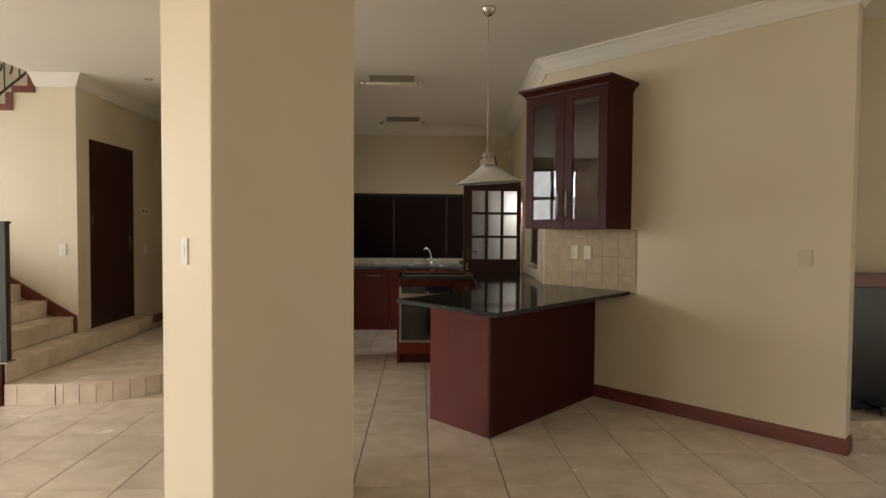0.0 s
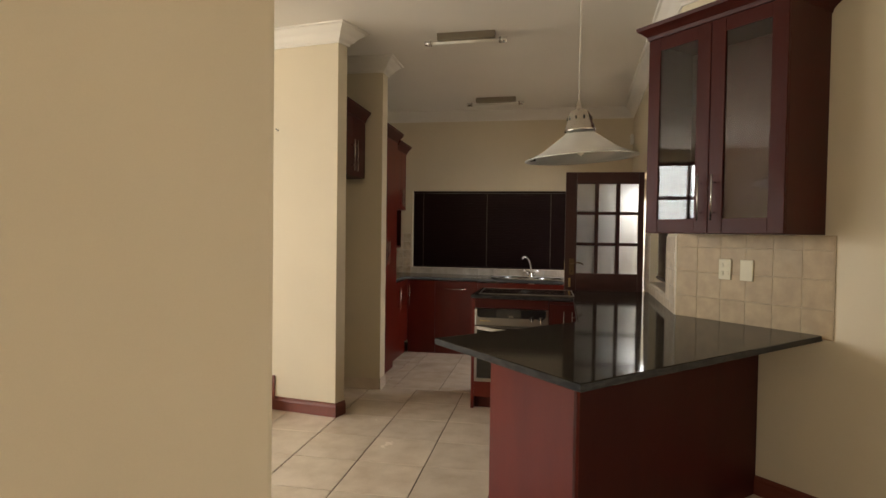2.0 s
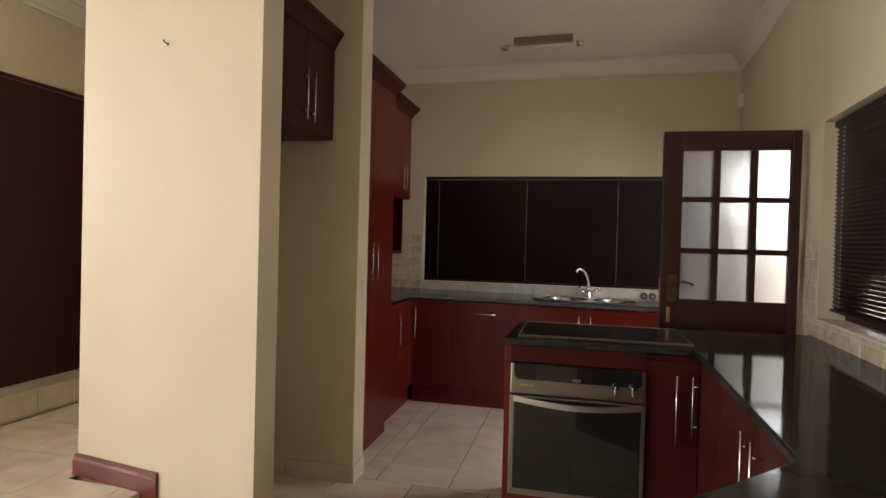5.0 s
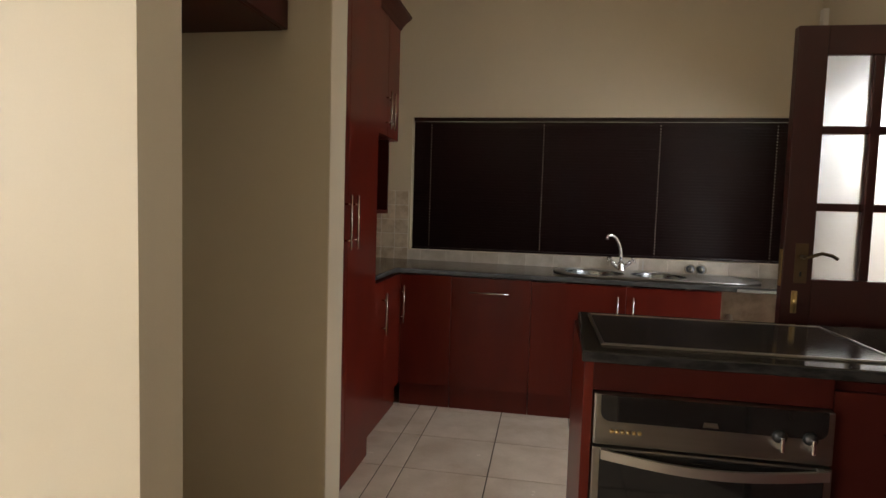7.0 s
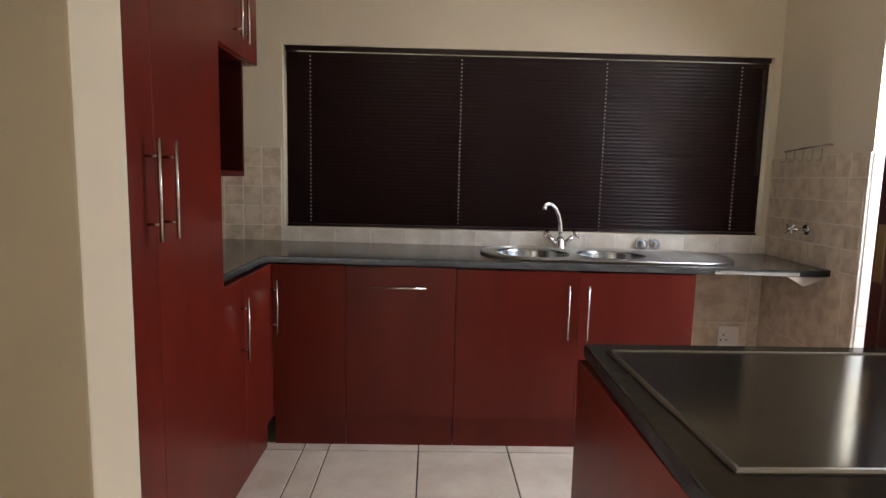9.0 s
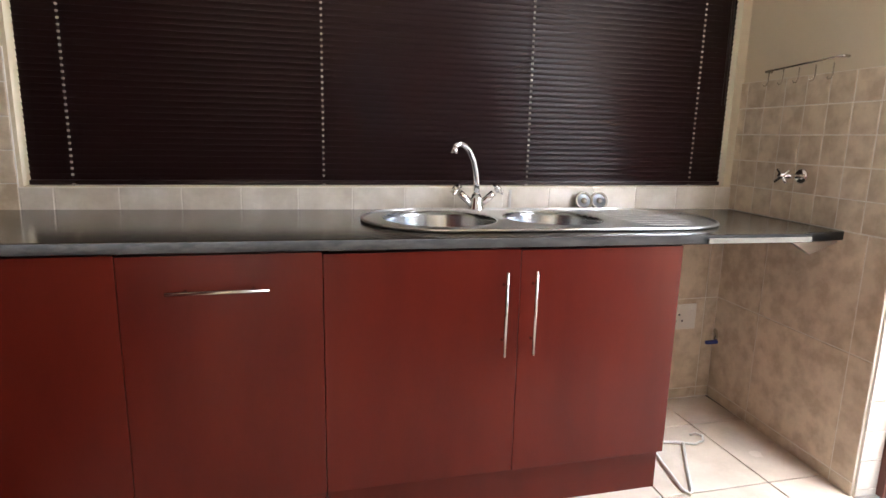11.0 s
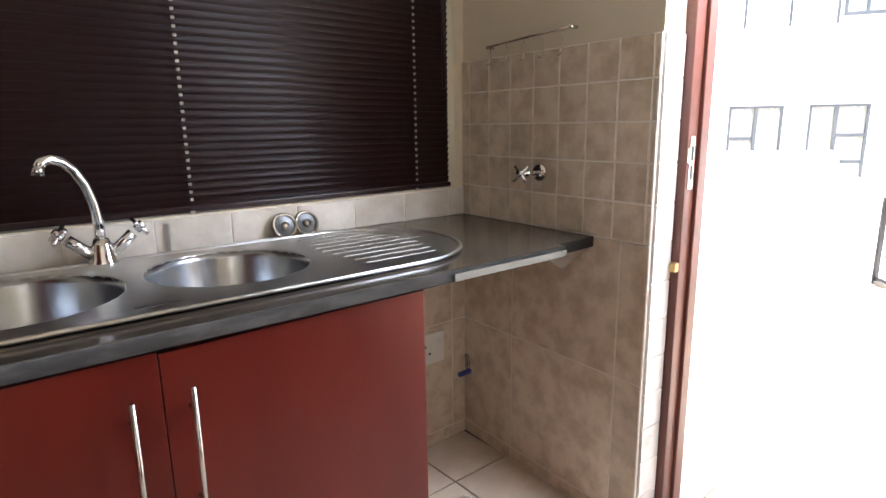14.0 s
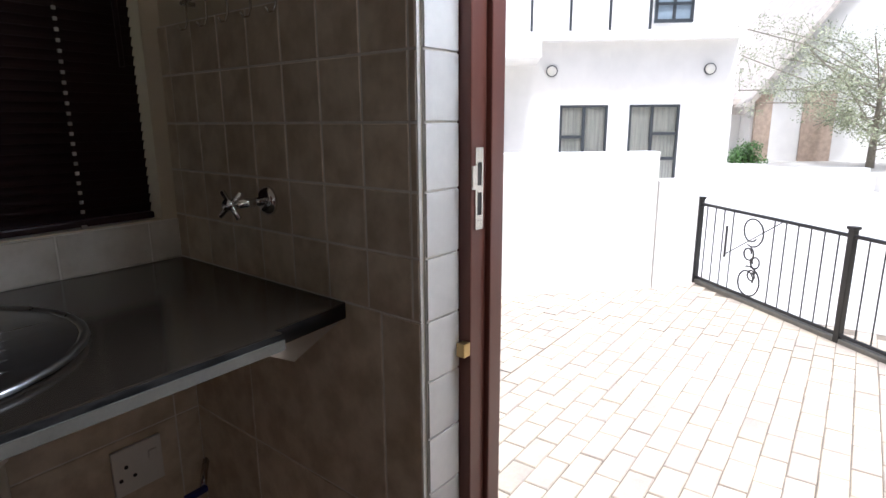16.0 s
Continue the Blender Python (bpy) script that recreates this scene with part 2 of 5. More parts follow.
def mesh_of(name, bm, mat, smooth=False):
    me = bpy.data.meshes.new(name)
    bm.to_mesh(me)
    bm.free()
    me.materials.append(mat)
    if smooth:
        for p in me.polygons:
            p.use_smooth = True
    return me


def part(name, bm, mat, parent=None, label="", smooth=False):
    ob = new(name, mesh_of(name, bm, mat, smooth))
    ob.parent = parent
    return tagged(ob, label)


def thing(name, m, label, category, group=""):
    ob = new(name)
    ob.empty_display_size = 0.1
    ob.matrix_world = m
    return tagged(ob, label, category, group)


def setting(name, bm, mat, label="", smooth=False):
    return tagged(part(name, bm, mat, None, label, smooth), kind="structure")


def BM():
    return bmesh.new()


def arc(cx, cy, r, a0, a1, n):
    return [(cx + r * math.cos(radians(a0 + (a1 - a0) * i / n)), cy + r * math.sin(radians(a0 + (a1 - a0) * i / n))) for i in range(n + 1)]


# ---- plan: frames of the walls (x along the wall to the right, y into the wall, z up) ----
NORTH = 9.19
NCORNER = (1.515, NORTH)
EAST = pose(1.515, NORTH, 0, 0, 0, -93.44)
KINK = (1.305, 5.659)
ANGLED = pose(1.305, 5.659, 0, 0, 0, -47.8)
HIGH = 3.02


def east(s, d=0.0):
    """Plan point s metres south of the corner along the east wall, d metres out into the room."""
    p = EAST @ Vector((s, -d, 0))
    return (p.x, p.y)


def angled(s, d=0.0):
    p = ANGLED @ Vector((s, -d, 0))
    return (p.x, p.y)


def wall(name, m, length, holes=(), thick=0.22, z0=0.0, z1=HIGH, start=0.0, mat=PAINT):
    """A wall in a wall frame with openings (x0, x1, z0, z1) that go through it."""
    bm = BM()
    xs = sorted({start, length, *(h[0] for h in holes), *(h[1] for h in holes)})
    for a, b in zip(xs, xs[1:]):
        cut = sorted((h[2], h[3]) for h in holes if h[0] <= a + 1e-6 and h[1] >= b - 1e-6)
        z = z0
        for lo, hi in cut:
            if lo > z + 1e-4:
                box(bm, a, b, 0, thick, z, lo)
            z = hi
        if z < z1 - 1e-4:
            box(bm, a, b, 0, thick, z, z1)
    bmesh.ops.remove_doubles(bm, verts=bm.verts, dist=1e-4)
    seen = {}
    for f in bm.faces:
        c = f.calc_center_median()
        seen.setdefault(tuple(round(v, 3) for v in c), []).append(f)
    bmesh.ops.delete(bm, geom=[f for fs in seen.values() if len(fs) > 1 for f in fs], context="FACES")
    bmesh.ops.recalc_face_normals(bm, faces=bm.faces)
    ob = setting(name, bm, mat)
    ob.matrix_world = m
    return ob


# ---- structure ----
WIN = (-1.26, 1.47, 1.0, 2.0)
north = wall("wall_north", pose(0, NORTH, 0), 1.74, [WIN], start=-1.82)
DOOR_S = (0.808, 1.72)
EWIN_S = (2.10, 3.12)
wall("wall_east", EAST, 3.53, [(DOOR_S[0], DOOR_S[1], 0.0, 2.06), (EWIN_S[0], EWIN_S[1], 1.03, 2.03)])
wall("wall_angled", ANGLED, 2.375, thick=0.13)
block = [(-1.115, 6.022), (-1.082, 6.13), (-1.82, 6.24), (-1.82, 9.41), (-2.2, 9.41), (-2.2, 6.2)]
setting("wall_kitchen_west", prism(BM(), block, 0, HIGH), PAINT)
setting("wall_recess_nib", box(BM(), -1.82, -1.0, 6.86, 7.018, 0, HIGH, 0.006), PAINT)
PIL = [(-0.182, 3.115), (-0.715, 2.693), (-1.159, 3.249), (-0.626, 3.671)]
setting("wall_pillar", prism(BM(), PIL, 0, HIGH, 0.012), PAINT)
setting("wall_hall", box(BM(), -3.65, -3.45, 6.47, 11.4, 0, HIGH), PAINT)
setting("wall_hall_end", box(BM(), -3.65, -2.0, 11.4, 11.6, 0, HIGH), PAINT)
setting("wall_hall_east", box(BM(), -2.2, -2.0, 9.41, 11.4, 0, HIGH), PAINT)
# side wall of the upper flight, with its stepped top
zig = [(-3.65, 0.0), (-3.65, HIGH)]
for k in range(9):
    zig += [(-3.92 - 0.225 * k, HIGH - 0.187 * k), (-3.92 - 0.225 * k, HIGH - 0.187 * (k + 1))]
zig += [(-6.5, HIGH - 0.187 * 9), (-6.5, 0.0)]
bm = prism(BM(), zig, 0, 0.12)
bmesh.ops.transform(bm, verts=bm.verts, matrix=pose(0, 6.59, 0, 90, 0, 0))
setting("wall_stair", bm, PAINT)
# the living room around the walk
bm = BM()
for q in ((-6.7, -6.5, -3.6, -1.8, 0, HIGH), (-6.7, -6.5, -1.8, 2.6, 2.5, HIGH), (-6.7, -6.5, 2.6, 3.6, 0, HIGH), (-6.7, -6.5, 3.6, 5.2, 0, 1.0), (-6.7, -6.5, 3.6, 5.2, 2.8, HIGH), (-6.7, -6.5, 5.2, 5.25, 0, HIGH), (-6.7, -6.5, 5.25, 6.35, 0, 1.4), (-6.7, -6.5, 5.25, 6.35, 2.75, HIGH), (-6.7, -6.5, 6.35, 7.8, 0, HIGH), (-6.7, -6.5, 5.05, 7.9, HIGH, 5.6)):
    box(bm, *q)
setting("wall_west", bm, PAINT)
bm = BM()
for q in ((-6.5, -5.1, -3.6, -3.4, 0, HIGH), (-5.1, -2.1, -3.6, -3.4, 0, 0.25), (-5.1, -2.1, -3.6, -3.4, 2.35, HIGH), (-2.1, 5.2, -3.6, -3.4, 0, HIGH)):
    box(bm, *q)
setting("wall_south", bm, PAINT)
bm = BM()
for q in ((5.0, 5.2, -3.4, 1.4, 0, HIGH), (5.0, 5.2, 1.4, 3.0, 0, 0.3), (5.0, 5.2, 1.4, 3.0, 2.3, HIGH), (5.0, 5.2, 3.0, 4.45, 0, HIGH)):
    box(bm, *q)
setting("wall_dining_east", bm, PAINT)
setting("wall_fireplace", box(BM(), 2.50, 5.2, 4.45, 4.65, 0, HIGH), PAINT)
bm = BM()
prism(bm, [(-3.86, 4.65), (2.5, 4.65), (1.55, 5.8), (1.75, 11.6), (-3.86, 11.6)], HIGH, HIGH + 0.2)
for q in ((-3.86, 5.2, -3.6, 4.65), (-6.7, -3.86, -3.6, 5.15), (-6.7, -3.86, 7.8, 11.6)):
    box(bm, q[0], q[1], q[2], q[3], HIGH, HIGH + 0.2)
setting("ceiling", bm, CEIL)
bm = BM()
for q in ((-6.7, -3.86, 5.05, 5.15), (-6.7, -3.86, 7.8, 7.9), (-3.86, -3.76, 5.05, 7.9)):
    box(bm, *q, HIGH + 0.2, 5.6)
box(bm, -6.5, -3.66, 7.68, 7.79, 0.0, HIGH + 0.2)
setting("wall_stairwell", bm, PAINT)
setting("ceiling_stairwell", box(BM(), -6.7, -3.76, 5.05, 7.9, 5.6, 5.7), CEIL)

# cornices along the tops of the walls
CORN = [(0, 0), (0, -0.125), (0.012, -0.125), (0.016, -0.108), (0.035, -0.09), (0.055, -0.06), (0.085, -0.032), (0.1, -0.016), (0.118, -0.012), (0.12, 0)]


def cornice(name, pts, closed=False):
    return setting(name, sweep(BM(), [(x, y, HIGH) for x, y in pts], CORN, closed), CORNICE)


cornice("cornice_1", [(-1.82, 7.018), (-1.82, NORTH), NCORNER, KINK, angled(2.375), angled(2.375, -0.13)])
cornice("cornice_2", [(-2.2, 11.4), (-2.2, 6.2), (-1.115, 6.022), (-1.082, 6.13), (-1.82, 6.24), (-1.82, 6.86), (-1.0, 6.86), (-1.0, 7.018), (-1.82, 7.018)])
cornice("cornice_3", [(-3.86, 6.47), (-3.45, 6.47), (-3.45, 11.4), (-2.2, 11.4)])
# skirtings of stained wood
SKIRTING = [(0, 0), (0.018, 0), (0.018, 0.075), (0.012, 0.088), (0.012, 0.1), (0.004, 0.105), (0, 0.105)]


def skirting(name, pts):
    return setting(name, sweep(BM(), pts, SKIRTING), SKIRT)


skirting("skirting_1", [(*angled(0.46), 0), (*angled(2.375), 0), (*angled(2.375, -0.13), 0)])
skirting("skirting_2", [(-1.76, 6.129, 0), (-1.115, 6.022, 0), (-1.082, 6.13, 0)])
skirting("skirting_3", [(-2.2, 11.4, 0.17), (-2.2, 6.2, 0.17), (-1.66, 6.112, 0.17)])
skirting("skirting_4", [(-3.45, 7.75, 0.17), (-3.45, 11.4, 0.17), (-2.2, 11.4, 0.17)])
setting("skirting_step", prism(BM(), [(-1.78, 6.115), (-1.66, 6.095), (-1.66, 6.115), (-1.78, 6.135)], 0.0, 0.275), SKIRT)

bm = box(BM(), -6.5, 5.0, -3.4, 4.45, -0.12, -0.006)
prism(bm, [(-6.5, 4.45), (2.55, 4.45), (1.46, 5.66), (1.60, 9.19), (-6.5, 9.19)], -0.12, -0.006)
setting("floor", bm, GROUT)


# ---- kitchen ----
def bar_handle(parent, p, length, axis="z", out=(0, -1, 0), r=0.005):
    """A straight bar on two posts."""
    p, out = Vector(p), Vector(out)
    d = Vector((0, 0, 1)) if axis == "z" else Vector((1, 0, 0))
    bm = BM()
    tube(bm, [p + out * 0.032 - d * length / 2, p + out * 0.032 + d * length / 2], r, 10)
    for s in (-1, 1):
        tube(bm, [p + d * s * length * 0.33, p + d * s * length * 0.33 + out * 0.032], r * 0.75, 8)
    return part("handle", bm, NICKEL, parent, "brushed steel bar handle", smooth=True)


def cabinet(name, m, w, h, d, doors, label, kick=0.15, mat=RED, group="fitted kitchen cabinets", crown=0.0, side=None, ends=(1, 1), low=0.0):
    """A floor or wall unit: body, doors (x0, x1, z0, z1, handle x, handle z, handle length, axis), plinth and crown."""
    t = thing(name, m, label, "cabinet", group)
    part("body", box(BM(), 0.002, w - 0.002, 0.02, d, kick, low or h, 0.002), side or mat, t)
    if low:
        for x in (0.002, w - 0.02):
            part("side_panel", box(BM(), x, x + 0.018, 0.02, d, low + 0.001, h), mat, t)
        part("rail", box(BM(), 0.02, w - 0.02, 0.02, 0.038, low + 0.001, h), mat, t)
    if kick and kick < 0.3:
        part("plinth", box(BM(), 0.002, w - 0.002, 0.03, d, 0.0, kick - 0.002), mat, t)
    for x0, x1, z0, z1, hx, hz, hl, ax in doors:
        dr = part("door", box(BM(), x0 + 0.0008, x1 - 0.0008, 0.0, 0.018, z0 + 0.002, z1 - 0.002, 0.0015), mat, t)
        if hl:
            bar_handle(dr, (hx, 0, hz), hl, ax)
    if crown:
        line = ([(0.0, d, h)] if ends[0] else []) + [(0.0, 0.0, h), (w, 0.0, h)] + ([(w, d, h)] if ends[1] else [])
        bm = sweep(BM(), line,
                   [(-0.02, 0), (0.004, 0), (0.012, 0.02), (0.03, 0.05), (0.05, 0.075), (0.055, crown), (-0.02, crown)])
        part("crown_moulding", bm, MAHOG, t)
    return t


CT = 0.90
# units along the window wall
F = 8.55
cabinet("corner_cabinet", pose(-1.16, F, 0), 0.34, 0.875, 0.62, [(0, 0.34, 0.15, 0.884, 0, 0, 0, "z")], "red mahogany corner filler unit under the worktop")
cabinet("dishwasher_cabinet", pose(-0.82, F, 0), 0.514, 0.872, 0.62, [(0, 0.514, 0.15, 0.880, 0.247, 0.785, 0.255, "x")], "red mahogany unit with one wide front and a horizontal steel handle")
cabinet("sink_cabinet", pose(-0.306, F, 0), 1.126, 0.86, 0.62, [(0, 0.577, 0.15, 0.874, 0.525, 0.68, 0.26, "z"), (0.577, 1.126, 0.15, 0.870, 0.617, 0.68, 0.26, "z")], "red mahogany two-door cabinet under the double sink", low=0.7)
# units along the west wall (their fronts look east)
W90 = 90
cabinet("base_cabinet", pose(-1.16, 7.75, 0, 0, 0, W90), 0.80, 0.875, 0.63, [(0, 0.42, 0.15, 0.885, 0.362, 0.69, 0.25, "z"), (0.42, 0.80, 0.15, 0.885, 0.772, 0.685, 0.25, "z")], "red mahogany two-door base cabinet beside the tall cupboard")
cabinet("tall_cupboard", pose(-1.09, 7.021, 0, 0, 0, W90), 0.727, 2.40, 0.70, [(0, 0.292, 0.15, 2.40, 0.247, 1.245, 0.24, "z"), (0.292, 0.727, 0.15, 2.40, 0.337, 1.245, 0.24, "z")], "full-height red mahogany larder cupboard with two steel handles", crown=0.10, ends=(0, 1))
t = cabinet("wall_cabinet", pose(-1.11, 7.75, 0, 0, 0, W90), 0.46, 2.34, 0.69, [(0, 0.23, 1.70, 2.34, 0.195, 1.84, 0.2, "z"), (0.23, 0.46, 1.70, 2.34, 0.265, 1.84, 0.2, "z")], "red mahogany wall cabinet over an open microwave shelf", kick=1.70, crown=0.09, ends=(0, 1))
bm = BM()
box(bm, 0.0, 0.018, 0.03, 0.69, 1.28, 1.70), box(bm, 0.36, 0.378, 0.03, 0.69, 1.28, 1.70), box(bm, 0.018, 0.36, 0.03, 0.69, 1.28, 1.30), box(bm, 0.018, 0.36, 0.66, 0.69, 1.30, 1.70)
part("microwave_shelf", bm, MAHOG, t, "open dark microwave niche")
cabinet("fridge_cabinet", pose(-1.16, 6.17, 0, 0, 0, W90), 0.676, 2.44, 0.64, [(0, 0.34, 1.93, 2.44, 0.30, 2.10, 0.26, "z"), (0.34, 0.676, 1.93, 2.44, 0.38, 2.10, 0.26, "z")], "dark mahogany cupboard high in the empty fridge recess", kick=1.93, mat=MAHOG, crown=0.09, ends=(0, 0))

# worktop in an L, with round bowls cut for the sink
def flat_with_holes(outline, holes, z0, z1, mat, name, parent=None, edge=None):
    """A slab whose outline has holes cut right through."""
    cu = bpy.data.curves.new(name, "CURVE")
    cu.dimensions, cu.fill_mode = "2D", "BOTH"
    cu.extrude, cu.bevel_depth, cu.bevel_resolution = (z1 - z0) / 2 - 0.004, 0.004, 2
    cu.offset = -0.004
    for pts in (outline, *holes):
        sp = cu.splines.new("POLY")
        sp.points.add(len(pts) - 1)
        for q, (x, y) in zip(sp.points, pts):
            q.co = (x, y, 0, 1)
        sp.use_cyclic_u = True
    tmp = bpy.data.objects.new(name, cu)
    scene.collection.objects.link(tmp)
    me = bpy.data.meshes.new_from_object(tmp.evaluated_get(bpy.context.evaluated_depsgraph_get()))
    bpy.data.objects.remove(tmp)
    me.materials.clear()
    me.materials.append(mat)
    if edge:
        me.materials.append(edge)
        for p in me.polygons:
            p.material_index = 1 if abs(p.normal.z) < 0.5 else 0
    me.transform(Matrix.Translation((0, 0, (z0 + z1) / 2)))
    me.name = name
    ob = new(name, me)
    ob.parent = parent
    return ob


BOWLS = ((0.10, 8.885, 0.195), (0.515, 8.885, 0.18))
top = [(-1.82, 7.752), (-1.185, 7.752), (-1.185, 8.54), (1.30, 8.54), (1.30, 8.56), east(0.62, 0.002), east(0.003, 0.003), (-1.82, 9.187)]
SAG = pose(1.3, 0, CT, 0, 0.48, 0) @ pose(-1.3, 0, -CT)  # the worktop has settled at its unsupported end
counter = flat_with_holes(top, [arc(x, y, r + 0.004, 0, 348.75, 31) for x, y, r in BOWLS], 0.868, CT, LAMINATE, "worktop", None, EDGE)
counter.matrix_world = SAG
tagged(counter, "L-shaped dark grey stone-look worktop with a worn front edge", "worktop")
part("bare_edge", box(BM(), 0.9, 1.30, 8.536, 8.5395, 0.871, 0.888), PALE, counter, "edge strip missing, pale board showing")
b = thing("shelf_bracket", pose(*east(0.60, 0.0), 0.86), "small angled steel bracket holding up the end of the worktop", "bracket")
bm = prism(BM(), [(0, 0), (0.2, 0), (0.08, -0.045)], 0, 0.02)
bmesh.ops.transform(bm, verts=bm.verts, matrix=pose(-0.2, 0.02, 0, 90, 0, 0))
part("plate", bm, STEEL, b)


def sink():
    t = thing("double_sink", SAG @ pose(0, 0, CT), "stainless steel double round-bowl sink with a ribbed drainer", "sink")
    x0, x1, y0, y1 = -0.16, 1.12, 8.60, 9.10
    r = 0.25
    out = arc(x1 - r, y0 + r, r, -90, 90, 16) + arc(x0 + r, y1 - r, r, 90, 270, 16)
    out = [(x, y + 0.02) for x, y in out]
    flat_with_holes(out, [arc(x, y, rr, 0, 348.75, 31) for x, y, rr in BOWLS], 0.0015, 0.0075, STEEL, "deck", t)
    bm = BM()
    sweep(bm, [(x, y, 0.006) for x, y in out][::-1], [(-0.012, 0), (0.002, 0), (0.003, 0.004), (-0.002, 0.008), (-0.009, 0.006)], True)
    part("rim", bm, STEEL, t, smooth=True)
    for x, y, rr in BOWLS:
        bm = BM()
        lathe(bm, [(rr + 0.006, 0.008), (rr, 0.006), (rr - 0.004, -0.01), (rr - 0.012, -0.12), (rr - 0.035, -0.15), (0.045, -0.157), (0.04, -0.162), (0.0005, -0.162)][::-1], 40, (x, y, 0))
        bmesh.ops.delete(bm, geom=[f for f in bm.faces if len(f.verts) > 4 and f.calc_center_median().z > 0], context="FACES")
        part("bowl", bm, BOWL, t, smooth=True)
    for k in range(9):
        y = 8.70 + 0.045 * k
        dx = 0.06 * abs(k - 4) / 4
        part("drainer_rib", tube(BM(), [(0.74 + dx * 0.3, y, 0.004), (0.755 + dx * 0.3, y, 0.0068), (1.03 - dx, y, 0.0068), (1.05 - dx, y, 0.004)], 0.0035, 6), DRAINER, t, smooth=True)
    return t


sink()


def cross_handle(bm, c, d, r=0.028):
    """A cross-head tap top at c, its axis d."""
    c, d = Vector(c), Vector(d).normalized()
    u = d.orthogonal().normalized()
    v = d.cross(u)
    for a in (u, v):
        tube(bm, [c - a * r, c + a * r], 0.0055, 8)
    tube(bm, [c - d * 0.012, c + d * 0.012], 0.011, 10)


def mixer():
    t = thing("mixer_tap", pose(0.30, 9.12, CT + 0.0145), "chrome swan-neck sink mixer with two cross handles", "tap")
    part("base", lathe(BM(), [(0.034, 0), (0.034, 0.006), (0.029, 0.014), (0.024, 0.045), (0.016, 0.062), (0.0005, 0.064)], 24), CHROME, t, smooth=True)
    arch = [(0, 0.05), (0, 0.10), (0.006, 0.145), (0.020, 0.19), (0.042, 0.226), (0.068, 0.247), (0.092, 0.252), (0.110, 0.245), (0.117, 0.232)]
    sp = part("spout", tube(BM(), [(-0.9 * a, -0.45 * a, z) for a, z in arch], 0.0125, 14), CHROME, t, smooth=True)
    part("nozzle", tube(BM(), [(-0.9 * 0.116, -0.45 * 0.116, 0.238), (-0.9 * 0.119, -0.45 * 0.119, 0.218)], 0.0135, 14), CHROME, sp, smooth=True)
    for s in (-1, 1):
        bm = BM()
        tube(bm, [(s * 0.01, 0, 0.016), (s * 0.05, -0.004, 0.05), (s * 0.068, -0.006, 0.066)], 0.0135, 12)
        cross_handle(bm, (s * 0.084, -0.008, 0.081), (s * 0.75, -0.08, 0.66))
        part("handle", bm, CHROME, t, smooth=True)


mixer()
for i, x in enumerate((0.775, 0.845)):
    t = thing("tap_plug", pose(x, 9.155, CT + 0.0425, 72, 0, 0), "clear round ribbed sink plug leaning on the splashback", "sink plug", "sink plugs")
    part("ring", lathe(BM(), [(0.030, -0.006), (0.038, -0.006), (0.040, 0.0), (0.038, 0.006), (0.030, 0.006)], 28, closed=True), FITTING, t, smooth=True)
    part("grille", lathe(BM(), [(0.008, -0.003), (0.03, -0.002), (0.03, 0.002), (0.008, 0.004)], 20, closed=True), BLACK, t)
    part("boss", lathe(BM(), [(0.0005, -0.004), (0.012, -0.004), (0.012, 0.008), (0.0005, 0.01)], 16), FITTING, t, smooth=True)


# venetian blinds
def blind(name, m, w, z0, z1, tilt, label, cords, pitch=0.021, slat=0.025):
    t = thing(name, m, label, "blind")
    part("head_rail", box(BM(), 0.003, w - 0.003, -0.015, 0.02, z1 - 0.03, z1 - 0.002, 0.003), BLIND, t)
    part("bottom_rail", box(BM(), 0.005, w - 0.005, -0.012, 0.014, z0 + 0.004, z0 + 0.02, 0.004), BLIND, t)
    bm = BM()
    prof = [(-0.5, -0.03), (-0.25, 0.06), (0.0, 0.1), (0.25, 0.06), (0.5, -0.03)]
    c, s = math.cos(radians(tilt)), math.sin(radians(tilt))
    rows = []
    for dz in (0.0008, 0):
        for a, b in prof:
            y, z = a * slat, b * slat * 0.6 + dz
            rows.append((y * c - z * s, y * s + z * c))
    lo, hi = rows[:5], rows[5:]
    ring = lo + hi[::-1]
    va = [bm.verts.new((0.006, y, z)) for y, z in ring]
    vb = [bm.verts.new((w - 0.006, y, z)) for y, z in ring]
    for i in range(len(ring)):
        j = (i + 1) % len(ring)
        bm.faces.new((va[i], va[j], vb[j], vb[i]))
    bm.faces.new(va[::-1]), bm.faces.new(vb)
    bmesh.ops.recalc_face_normals(bm, faces=bm.faces)
    me = mesh_of("slat", bm, BLIND)
    k = 0
    z = z0 + 0.03
    while z < z1 - 0.035:
        ob = new("slat", me)
        ob.parent = t
        ob.matrix_basis = pose(0, 0, z, 0.4 * math.sin(k * 1.7), 0, 0)
        z += pitch
        k += 1
    for x in cords:
        bm, knots = BM(), BM()
        tube(bm, [(x, -0.0155, z0 + 0.01), (x, -0.0155, z1 - 0.01)], 0.0006, 5)
        zz = z0 + 0.03
        while zz < z1 - 0.05:
            box(knots, x - 0.004, x + 0.004, -0.0175, -0.0145, zz + 0.005, zz + 0.0125)
            zz += pitch
        part("cord_button", box(BM(), x - 0.006, x + 0.006, -0.016, -0.006, z0 + 0.001, z0 + 0.009, 0.002), RUNG, t)
        cord = part("ladder_cord", bm, LADDER, t)
        tagged(part("ladder_tape", knots, RUNG, cord), "pale rungs of the ladder cord", kind="stuff")
    return t


